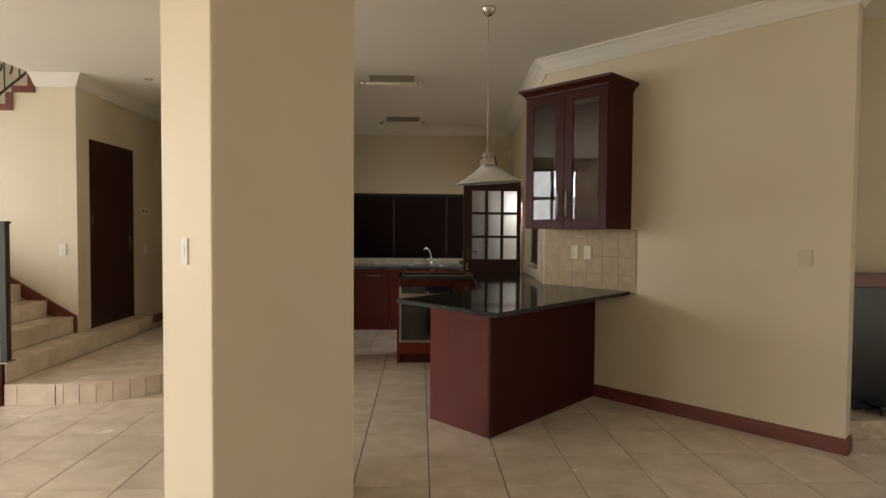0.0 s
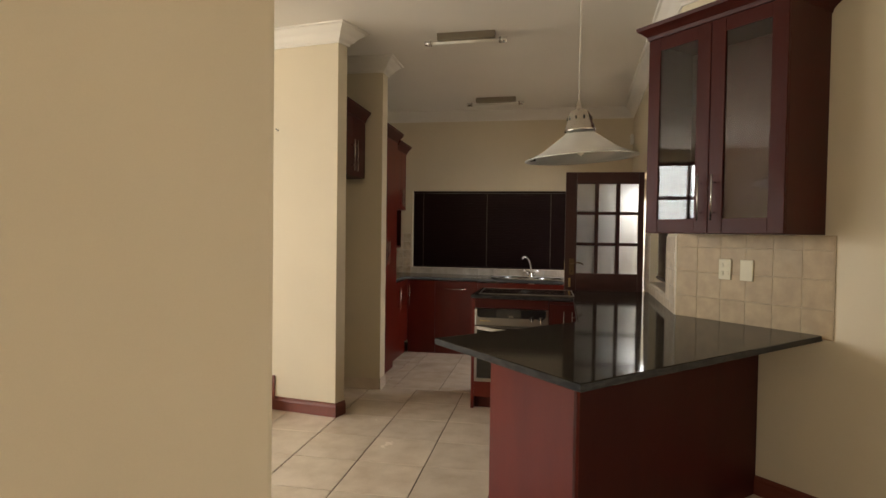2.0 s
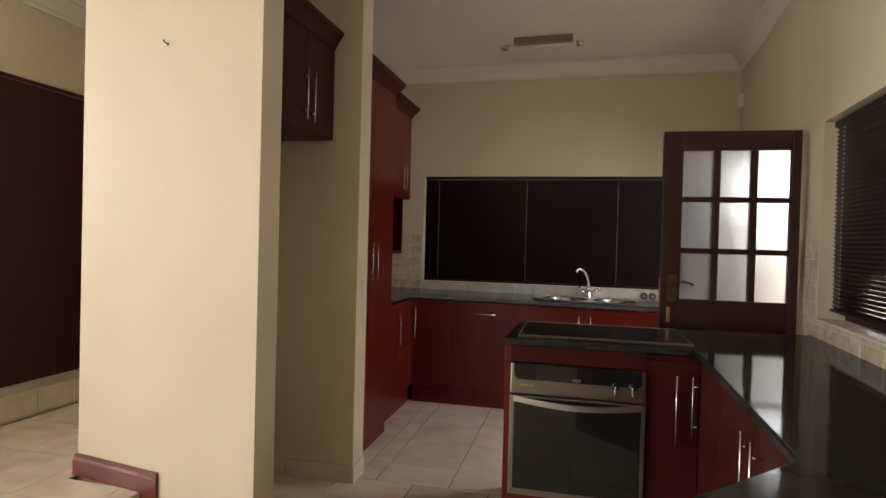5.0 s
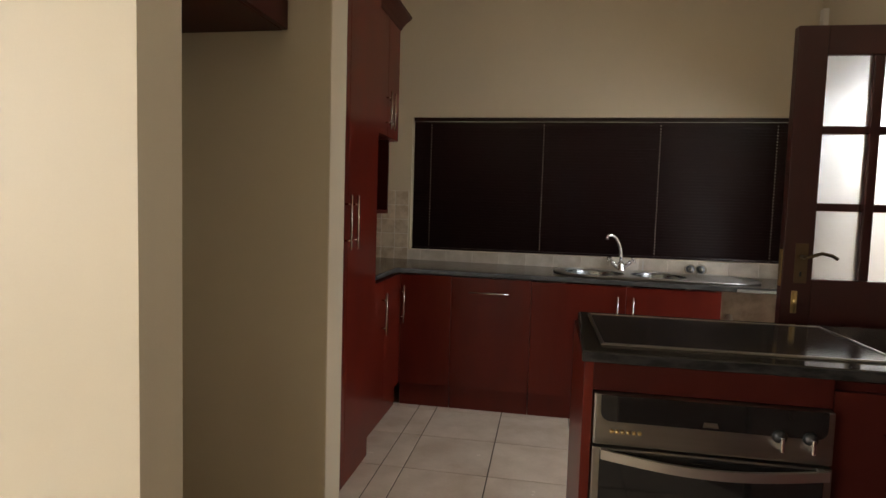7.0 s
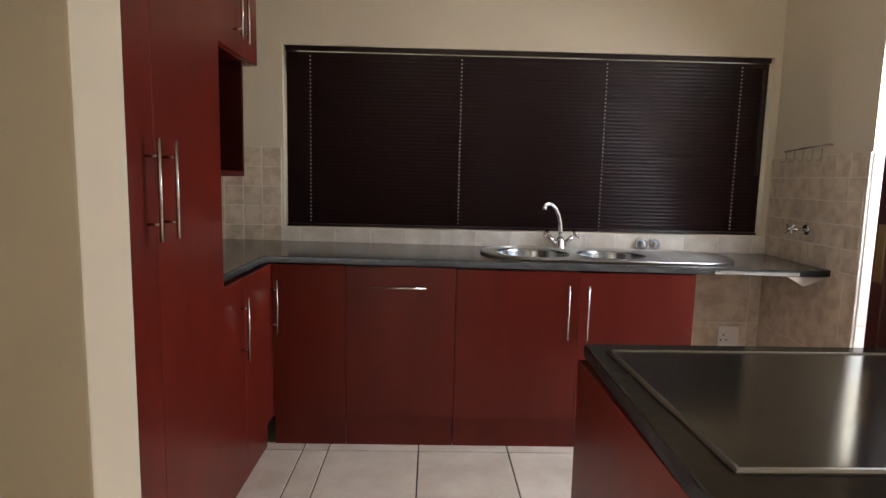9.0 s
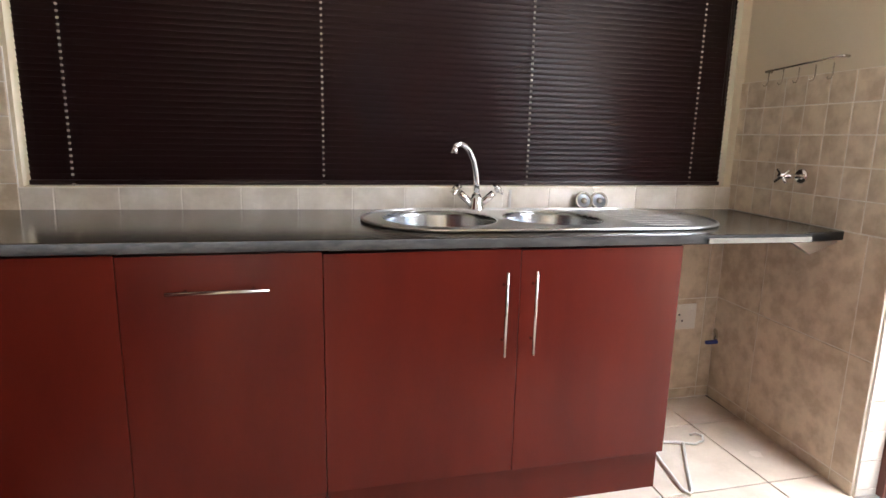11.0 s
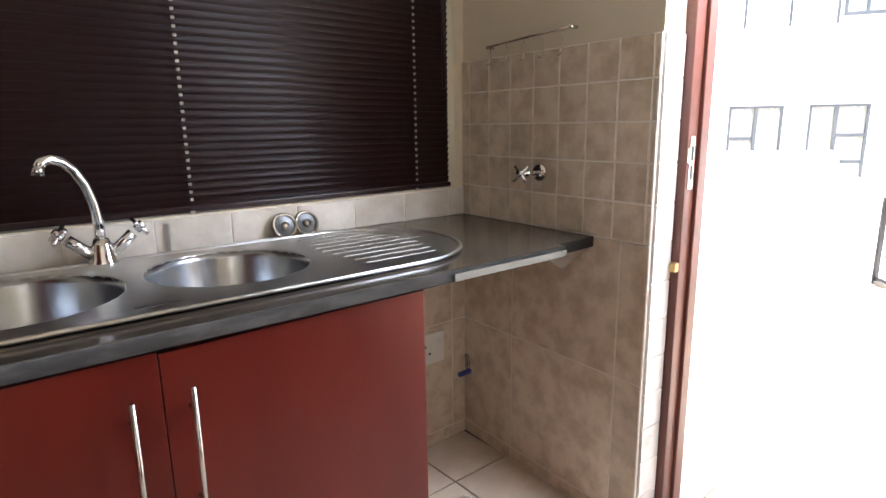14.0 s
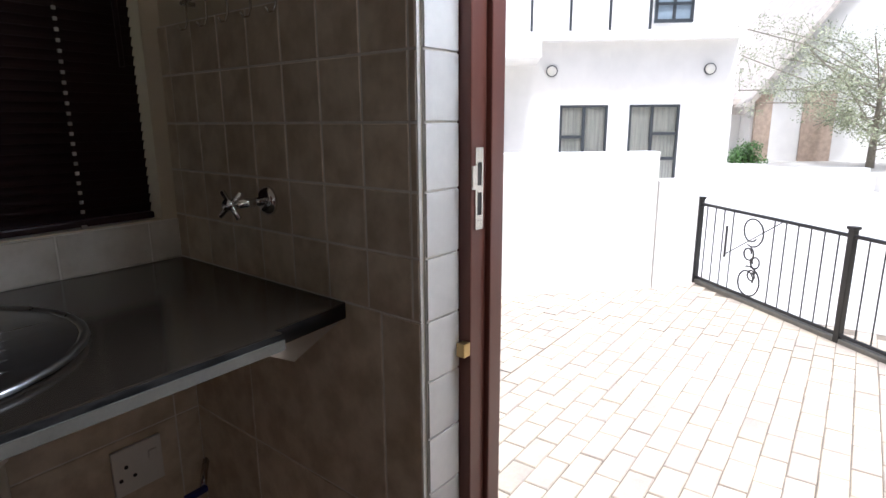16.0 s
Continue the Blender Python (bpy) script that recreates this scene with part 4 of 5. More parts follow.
part("rocker", box(BM(), 0.025, 0.045, -0.0135, -0.009, 0.005, 0.03, 0.002), WHITE, so)
hr = thing("hook_rail", EAST @ pose(0.165, -0.03, 1.475), "thin steel wall rail with small hooks over the tiles", "hook rail")
part("rail", tube(BM(), [(0, 0, 0), (0.36, 0, 0.018)], 0.004, 8), NICKEL, hr, smooth=True)
for x in (0.0, 0.36):
    part("post", tube(BM(), [(x, 0.0, 0.018 * x / 0.36), (x, 0.03, 0.018 * x / 0.36)], 0.005, 8), NICKEL, hr, smooth=True)
for k in range(5):
    x = 0.02 + 0.078 * k
    part("hook", tube(BM(), [(x, 0, 0.0), (x, 0.0, -0.04), (x, -0.006, -0.055), (x, -0.016, -0.058), (x, -0.022, -0.05)], 0.002, 6), NICKEL, hr, smooth=True)
va = thing("stop_valve", EAST @ pose(0.40, -0.009, 1.073), "chrome wall stop tap with a cross handle", "tap")
bm = lathe(BM(), [(0.03, 0), (0.03, 0.006), (0.02, 0.014), (0.0005, 0.014)], 24)
bmesh.ops.transform(bm, verts=bm.verts, matrix=pose(0, 0, 0, 90, 0, 0))
part("flange", bm, CHROME, va, smooth=True)
part("spindle", tube(BM(), [(0, -0.01, 0), (0, -0.075, 0)], 0.009, 12), CHROME, va, smooth=True)
bm = BM()
cross_handle(bm, (0, -0.085, 0), (0.25, -1, 0.2), 0.034)
part("handle", bm, CHROME, va, smooth=True)
wt = thing("washing_machine_tap", pose(1.468, 9.17, 0.31), "small pipe stub with a blue lever valve low in the corner", "tap")
part("pipe", tube(BM(), [(0.035, 0.0, 0.02), (0.0, -0.045, 0.02), (-0.02, -0.07, 0.0)], 0.009, 10), NICKEL, wt, smooth=True)
part("lever", box(BM(), -0.075, -0.015, -0.085, -0.07, -0.012, 0.004, 0.004), material("blue_plastic", (0.02, 0.03, 0.2), 0.4), wt, "dark blue plastic lever")
ch = thing("coat_hanger", pose(1.10, 8.80, 0.0), "white plastic coat hanger lying on the floor tiles", "coat hanger")
part("bar", tube(BM(), [(0.0, 0.0, 0.009), (-0.10, -0.16, 0.008), (-0.17, -0.28, 0.008), (-0.19, -0.30, 0.008), (-0.20, -0.27, 0.008), (-0.15, -0.02, 0.008), (-0.10, 0.035, 0.009), (0.0, 0.0, 0.012)], 0.006, 8), WHITE, ch, smooth=True)
part("hook", tube(BM(), [(-0.01, 0.0, 0.012), (0.04, -0.02, 0.012), (0.09, 0.0, 0.011), (0.115, 0.035, 0.01), (0.10, 0.06, 0.01), (0.07, 0.055, 0.01)], 0.005, 8), WHITE, ch, smooth=True)
wp = thing("waste_pipe", pose(1.045, NORTH - 0.05, 0.0), "white plastic waste pipe standing at the tiled wall", "pipe")
part("pipe", tube(BM(), [(0, 0, 0.0), (0, 0, 0.3), (0, 0, 0.64)], 0.02, 14), WHITE, wp, smooth=True)
part("collar", lathe(BM(), [(0.021, 0.57), (0.027, 0.575), (0.027, 0.61), (0.021, 0.62)], 18), WHITE, wp, smooth=True)
sn = thing("motion_sensor", EAST @ pose(0.10, -0.001, 2.62), "small white motion sensor high in the corner", "sensor")
part("case", box(BM(), -0.03, 0.03, -0.04, 0, -0.06, 0.06, 0.012), WHITE, sn)
tr = thing("tile_trim", pose(0.46, NORTH - 0.012, CT + 0.001), "narrow steel jointing strip on the splashback", "trim")
part("strip", box(BM(), -0.005, 0.005, -0.004, 0, 0, 0.085), STEEL, tr)
wh = thing("wall_hook", pose(-1.65, 6.108, 2.25, 0, 0, -9.3), "small dark nail in the cream painted pillar", "hook")
part("nail", tube(BM(), [(0, 0.004, 0), (0, -0.02, 0.002), (0, -0.026, 0.012)], 0.0035, 8), IRON, wh, smooth=True)
part("washer", tube(BM(), [(0, 0.001, 0), (0, -0.003, 0)], 0.009, 12), NICKEL, wh)


# ---- hall, stairs and living side ----
P1, P2 = 0.17, 0.34
curve = [(-1.765, 6.13), (-1.80, 5.93), (-1.87, 5.74), (-1.97, 5.57), (-2.10, 5.41), (-2.26, 5.27), (-2.44, 5.165), (-2.63, 5.10), (-2.82, 5.065), (-3.22, 5.06)]
plat = setting("hall_platform", prism(BM(), [(-2.2, 6.14)] + curve + [(-3.22, 11.4), (-2.2, 11.4)], 0.0, P1 - 0.008), GROUT)
hd_step = setting("hall_plinth", box(BM(), -3.45, -3.25, 6.44, 7.72, P1, P2 - 0.006), GROUT)
STEP = 0.265
for k in range(7):
    x1 = -3.22 - STEP * k
    z = P2 + 0.17 * k
    body = setting("stair_step", box(BM(), x1 - STEP if k < 6 else -6.5, x1 - 0.006, 5.10, 6.44, 0.0 if k == 0 else z - 0.4, z - 0.008), GROUT)
    for j, (y0, y1) in enumerate(((5.075, 5.62), (5.626, 6.04), (6.046, 6.44))):
        part("tread_tile", box(BM(), x1 - STEP + 0.002, x1 + 0.004, y0, y1, z - 0.008, z, 0.002), TILE, body)
        part("riser_tile", box(BM(), x1 - 0.006, x1, y0, y1, z - 0.168, z - 0.009, 0.0015), TILE, body)
# stained string along the wall and the moulded panel under the rail
lo = [(-3.46, P2), (-3.56, P2), (-3.56, P2 + 0.085), (-5.2, P2 + 0.085 + 1.64 * 0.64), (-5.2, P2 + 0.195 + 1.64 * 0.64), (-3.46, P2 + 0.175)]
bm = prism(BM(), lo, 0, 0.02)
bmesh.ops.transform(bm, verts=bm.verts, matrix=pose(0, 6.468, 0, 90, 0, 0))
setting("stair_skirting", bm, SKIRT)
bm = BM()
for k in range(9):
    x, z = -3.92 - 0.225 * k, HIGH - 0.187 * k
    box(bm, x, x + 0.065, 6.45, 6.475, z - 0.187, z)
    box(bm, x - 0.225 + 0.065, x, 6.45, 6.475, z - 0.187, z - 0.187 + 0.065)
setting("stair_string", bm, SKIRT)
bm = BM()
for x1, z1 in ((-3.235, 0.30), (-3.5, 0.47), (-3.765, 0.64), (-4.03, 0.81)):
    for inset, depth in ((0.0, 0.0), (0.022, 0.008)):
        box(bm, x1 - 0.09 + inset * 0.6, x1 - inset, 5.028 - depth, 5.06, (0.0 if z1 < 0.4 else z1 - 0.14) + inset, z1 + 0.03 - inset, 0.003)
        box(bm, x1 - 0.265, x1 - 0.09 + inset * 0.6, 5.028 - depth, 5.06, z1 - 0.05 + inset * 0.6, z1 + 0.03 - inset, 0.003)
box(bm, -4.3, -3.33, 5.026, 5.06, 0.0, 0.085, 0.004)
setting("stair_panel_moulding", bm, SKIRT)
setting("stair_panel", box(BM(), -5.0, -3.30, 5.038, 5.056, 0.0, 0.31), CORNICE)


def scroll(bm, c, r, turns, flip=1, start=0.0, thin=0.005, axis="x"):
    pts = []
    for i in range(int(16 * turns) + 1):
        a = start + flip * 2 * math.pi * i / 16
        q = r * (1 - 0.72 * i / (16 * turns))
        pts.append((c[0] + q * math.cos(a), c[1], c[2] + q * math.sin(a)))
    tube(bm, pts, thin, 6)


def stair_rail():
    t = thing("stair_balustrade", pose(-3.26, 5.14, P2), "black wrought-iron stair balustrade with scrolls and a square newel post", "balustrade")
    part("newel_post", box(BM(), -0.028, 0.028, -0.028, 0.028, 0, 1.13, 0.004), IRON, t)
    part("cap", box(BM(), -0.036, 0.036, -0.036, 0.036, 1.13, 1.15, 0.005), IRON, t)
    part("foot_plate", box(BM(), -0.045, 0.045, -0.045, 0.045, 0, 0.008), IRON, t)
    sl = 0.17 / STEP
    for name, z, r in (("handrail", 1.05, 0.022), ("upper_rail", 0.93, 0.011), ("lower_rail", 0.14, 0.011)):
        part(name, tube(BM(), [(-0.02, 0, z), (-1.5, 0, z + 1.5 * sl)], r, 8), IRON, t)
    for k in range(10):
        x = -0.13 - 0.135 * k
        part("baluster", tube(BM(), [(x, 0, 0.14 - x * sl), (x, 0, 0.93 - x * sl)], 0.006, 6), IRON, t)
        if k % 3 == 0:
            for zz, fl in ((0.32, 1), (0.72, -1)):
                bm = BM()
                scroll(bm, (x + 0.03, 0, zz - x * sl), 0.045, 1.4, fl, math.pi)
                part("scroll", bm, IRON, t)
        if k % 3 == 2:
            for zz, r, fl in ((0.42, 0.12, 1), (0.68, 0.10, -1)):
                bm = BM()
                scroll(bm, (x + 0.07, 0, zz - x * sl), r, 1.3, fl, -1.5 * fl)
                part("scroll", bm, IRON, t)


stair_rail()


def upper_rail():
    t = thing("upper_balustrade", pose(-4.0, 6.53, HIGH - 0.06), "black wrought-iron balustrade of the upper stair flight", "balustrade")
    sl = 0.187 / 0.225
    part("lower_rail", tube(BM(), [(0.12, 0, 0.18), (-1.9, 0, 0.08 - 1.9 * sl)], 0.013, 8), IRON, t)
    part("handrail", tube(BM(), [(0.12, 0, 1.0), (-1.9, 0, 0.9 - 1.9 * sl)], 0.02, 8), IRON, t)
    for k in range(12):
        x = -0.05 - 0.155 * k
        part("baluster", tube(BM(), [(x, 0, 0.10 + x * sl), (x, 0, 0.95 + x * sl)], 0.007, 6), IRON, t)
        if k % 3 == 1:
            for dx, zz, r, tn, fl, a0 in ((-0.08, 0.34, 0.17, 1.15, 1, -0.6), (-0.12, 0.60, 0.10, 1.5, -1, -1.0), (-0.04, 0.50, 0.055, 1.3, 1, 2.0)):
                bm = BM()
                scroll(bm, (x + dx, 0, zz + x * sl), r, tn, fl, a0, 0.009)
                part("scroll", bm, IRON, t)


upper_rail()
hd = thing("hall_door", HALLF @ pose(6.70, 0, P2), "plain dark mahogany hall door, closed", "door")
part("leaf", box(BM(), 0.03, 0.90, -0.004, 0.04, 0.004, 2.03, 0.003), DOORWOOD, hd)
bm = BM()
for q in ((0, 0.03, -0.012, 0.04, 0, 2.06), (0.90, 0.93, -0.012, 0.04, 0, 2.06), (0.03, 0.90, -0.012, 0.04, 2.032, 2.06)):
    box(bm, *q, 0.002)
part("door_frame", bm, DOORWOOD, hd)
pl = part("lock_plate", box(BM(), 0.815, 0.85, -0.007, -0.004, 0.82, 1.0, 0.001), NICKEL, hd)
part("lever", tube(BM(), [(0.832, -0.006, 0.94), (0.832, -0.045, 0.94), (0.75, -0.05, 0.938)], 0.007, 8), NICKEL, pl, smooth=True)
part("hinge", box(BM(), 0.022, 0.036, -0.016, -0.002, 1.15, 1.24), NICKEL, hd)
wl = thing("step_light", pose(-4.27, 6.468, 1.39), "small square grey metal wall light on the stair wall", "light")
part("case", box(BM(), -0.05, 0.05, -0.06, 0, -0.06, 0.06, 0.006), FITTING, wl)
part("visor", box(BM(), -0.054, 0.054, -0.068, -0.004, 0.061, 0.068, 0.002), FITTING, wl)
part("lens", box(BM(), -0.036, 0.036, -0.0625, -0.059, -0.04, 0.035, 0.002), SHADE, wl, "small frosted lens")

# ---- fireplace beyond the end of the angled wall ----
fp = thing("fireplace", pose(3.05, 4.45, 0), "dark recessed fireplace with a wooden mantel and a tiled hearth", "fireplace")
part("hearth", box(BM(), 0.0, 1.5, -0.28, 0, 0.0, 0.13, 0.004), WTILE, fp, "beige tiled hearth step")
part("mantel", box(BM(), -0.05, 1.6, -0.16, 0, 1.05, 1.15, 0.008), SKIRT, fp, "stained wooden mantel shelf")
part("pilaster", box(BM(), -0.05, 0.06, -0.09, 0, 0.13, 1.05, 0.004), CORNICE, fp)
part("pilaster", box(BM(), 1.45, 1.6, -0.09, 0, 0.13, 1.05, 0.004), CORNICE, fp)
part("firebox", box(BM(), 0.06, 1.45, -0.03, -0.002, 0.13, 1.05), BLACK, fp, "sooty black firebox")
gr = thing("fire_basket", pose(3.75, 4.28, 0.13), "black cast-iron fire basket on the hearth", "fire basket")
for k in range(9):
    part("bar", tube(BM(), [(-0.3 + 0.075 * k, 0, 0.0), (-0.3 + 0.075 * k, -0.02, 0.14), (-0.3 + 0.075 * k, -0.05, 0.22)], 0.008, 6), IRON, gr)
part("tray", box(BM(), -0.33, 0.33, -0.04, 0.12, 0.05, 0.07), IRON, gr)

# ---- patio doors on the living side ----
def glazing(name, y0, y1, z0, z1, bays, rails, label):
    t = thing(name, pose(-6.6, y0, z0), label, "window")
    w, h = y1 - y0, z1 - z0
    for k in range(bays + 1):
        y = w * k / bays
        part("stile", box(BM(), -0.03, 0.03, max(0, y - 0.03), min(w, y + 0.03), 0, h, 0.003), DOORWOOD, t)
    for z in (0.03, h - 0.03) + rails:
        part("rail", box(BM(), -0.028, 0.028, 0.0, w, z - 0.03, z + 0.03), DOORWOOD, t)


glazing("patio_doors", -1.8, 2.6, 0, 2.5, 5, (1.95,), "wide dark-framed glazed patio doors")
glazing("west_window", 3.6, 5.2, 1.0, 2.8, 3, (1.15,), "wide dark-framed living room window in three bays")
glazing("stair_window", 5.25, 6.35, 1.4, 2.75, 2, (0.45,), "dark-framed window on the stair landing")


# ---- yard and what lies beyond ----
G = -0.15
PAVER = material("worn_clay_paver", (0.50, 0.43, 0.32), 0.75, scale=5, vary=0.25, second=(0.36, 0.31, 0.26), fine=90, bump=0.12, spread=0.12)
JOINT = material("sandy_paver_joint", (0.2, 0.165, 0.125), 0.95, scale=20, vary=0.3, bump=0.1)
PLASTER = material("white_plaster", (0.78, 0.76, 0.73), 0.8, scale=2.5, vary=0.06, fine=160, bump=0.1)
EARTH = material("dry_grass_ground", (0.10, 0.12, 0.05), 0.95, scale=3, vary=0.4, second=(0.16, 0.14, 0.08), fine=60, bump=0.2)
ROOF = material("brown_roof_tile", (0.58, 0.52, 0.46), 0.8, scale=6, vary=0.3, fine=60, bump=0.15)
BRICKW = material("pale_brick_wall", (0.52, 0.40, 0.31), 0.85, scale=8, vary=0.25, fine=60, bump=0.15)
LEAF = material("grey_green_leaves", (0.27, 0.29, 0.17), 0.6, scale=6, vary=0.4, fine=40, bump=0.0, spread=0.3, island=True)
HEDGE = material("bright_green_leaves", (0.07, 0.16, 0.03), 0.55, scale=6, vary=0.4, fine=40, bump=0.0, spread=0.3, island=True)
BARK = material("grey_bark", (0.24, 0.21, 0.16), 0.9, scale=20, vary=0.3, bump=0.3)
FRAMEG = material("dark_grey_window_frame", (0.035, 0.04, 0.045), 0.4, vary=0.1)
CURTAIN = material("pale_curtain", (0.55, 0.55, 0.5), 0.9, scale=3, vary=0.3, fine=20, bump=0.1, stretch=(8, 8, 0.4))
# opaque pane, the bluish-grey reflection painted in as base colour
PANE = material("sky_tinted_window_glass", (0.25, 0.31, 0.36), 0.06, vary=0.1, bump=0.0, spec=0.8)

CLOUD = material("bright_cloud", (0.8, 0.8, 0.8), 0.9, vary=0.02, bump=0.0)
CLOUD.node_tree.nodes["Principled BSDF"].inputs["Emission Color"].default_value = (1.0, 0.99, 0.96, 1)
CLOUD.node_tree.nodes["Principled BSDF"].inputs["Emission Strength"].default_value = 0.9
setting("ground", box(BM(), -900, 900, -900, 900, -3.4, -3.2), EARTH)
bm = prism(BM(), [(1.45, 5.9), (2.45, 4.6), (5.2, 4.6), (5.3, 8.0), (5.98, 8.88), (4.5, 10.35), (1.5, 13.0)], -3.2, G - 0.008)
yard = setting("yard", bm, JOINT)
CONCRETE = material("pale_concrete_drive", (0.55, 0.53, 0.49), 0.85, scale=1.5, vary=0.15, fine=90, bump=0.1)
setting("driveway", prism(BM(), [(5.99, 8.88), (5.32, 8.0), (5.22, 4.6), (60, -40), (90, 20), (30, 60), (4.5, 10.4)], -3.2, G - 0.03), CONCRETE)
setting("ground_lawn", prism(BM(), [(5.42, 7.5), (5.34, 7.2), (5.34, 5.6), (5.7, 5.6), (5.75, 7.1)], G - 0.03, G + 0.01), EARTH)


def yard_wall(name, p, q, z1, thick=0.14):
    setting(name, board(BM(), p, q, thick, G - 0.05, z1), PLASTER)


yard_wall("yard_wall_1", (3.2, 11.5), (5.487, 9.115), 0.975)
yard_wall("yard_wall_2", (5.495, 9.105), (5.84, 8.87), 0.745)


def fence():
    t = thing("garden_fence", pose(5.905, 8.865, G), "low black steel fence with a scrolled gate panel", "fence")
    d = Vector((-0.955, -1.06, 0)).normalized()
    h = 0.68
    at = lambda s, z: Vector((0, 0, 0)) + d * s + Vector((0, 0, z))
    for s in (0.0, 1.43, 2.86, 4.29):
        bm = BM()
        box(bm, -0.02, 0.02, -0.02, 0.02, 0, h + 0.04, 0.003)
        po = part("post", bm, IRON, t)
        po.matrix_basis = Matrix.Translation(at(s, 0)) @ pose(0, 0, 0, 0, 0, math.degrees(math.atan2(d.y, d.x)))
        part("cap", box(BM(), -0.028, 0.028, -0.028, 0.028, h + 0.04, h + 0.06, 0.004), IRON, po)
    for z in (0.05, h):
        part("rail", tube(BM(), [at(0, z), at(4.29, z)], 0.013, 8), IRON, t)
    s = 0.09
    while s < 4.25:
        if not (0.44 < s < 0.80) and abs(s - 1.43) > 0.05 and abs(s - 2.86) > 0.05:
            part("bar", tube(BM(), [at(s, 0.05), at(s, h)], 0.005, 6), IRON, t)
        s += 0.104
    for ds, z, r, fl, a0, n in ((0.0, 0.545, 0.105, 1, -2.0, 20), (-0.02, 0.385, 0.05, -1, 1.2, 20), (0.05, 0.33, 0.045, 1, 2.6, 20), (0.0, 0.175, 0.115, -1, 1.9, 22), (0.03, 0.225, 0.04, 1, 0.5, 20)):
        pts = []
        for i in range(n):
            a = a0 + fl * 2 * math.pi * i / 16
            q = r * (1 - 0.6 * max(0, i - 11) / 10)
            pts.append(at(0.62 + ds + q * math.cos(a), z + q * math.sin(a)))
        part("scroll", tube(BM(), pts, 0.0065, 6), IRON, t)
    part("latch", tube(BM(), [at(0.34, 0.30), at(0.34, 0.55)], 0.009, 8), IRON, t)
    part("brace", tube(BM(), [at(0.34, 0.32), at(0.9, 0.68)], 0.004, 6), IRON, t)


fence()
setting("fence_kerb", prism(BM(), [(5.94, 8.93), (3.02, 5.69), (3.09, 5.63), (6.01, 8.86)], G - 0.1, G + 0.03, 0.008), PALE)

# ---- the neighbouring house: x to its right, y into it ----
HOUSE = pose(10.81, 15.0, 0.18, 0, 0, -59.8)


def casement(parent, x0, x1, z0, z1, bars):
    wn2 = part("window", box(BM(), x0, x1, 0.06, 0.10, z0, z1), CURTAIN, parent, "window with pale curtains behind the glass")
    bm = BM()
    for q in ((x0, x1, z0, z0 + 0.05), (x0, x1, z1 - 0.05, z1), (x0, x0 + 0.05, z0 + 0.05, z1 - 0.05), (x1 - 0.05, x1, z0 + 0.05, z1 - 0.05)) + bars:
        box(bm, q[0], q[1], 0.0, 0.05, q[2], q[3])
    part("frame", bm, FRAMEG, wn2)
    part("sill", box(BM(), x0 - 0.05, x1 + 0.05, -0.06, 0.02, z0 - 0.06, z0 - 0.005), PLASTER, wn2)
    part("pane", box(BM(), x0 + 0.05, x1 - 0.05, 0.022, 0.028, z0 + 0.05, z1 - 0.05), CLEAR, wn2)


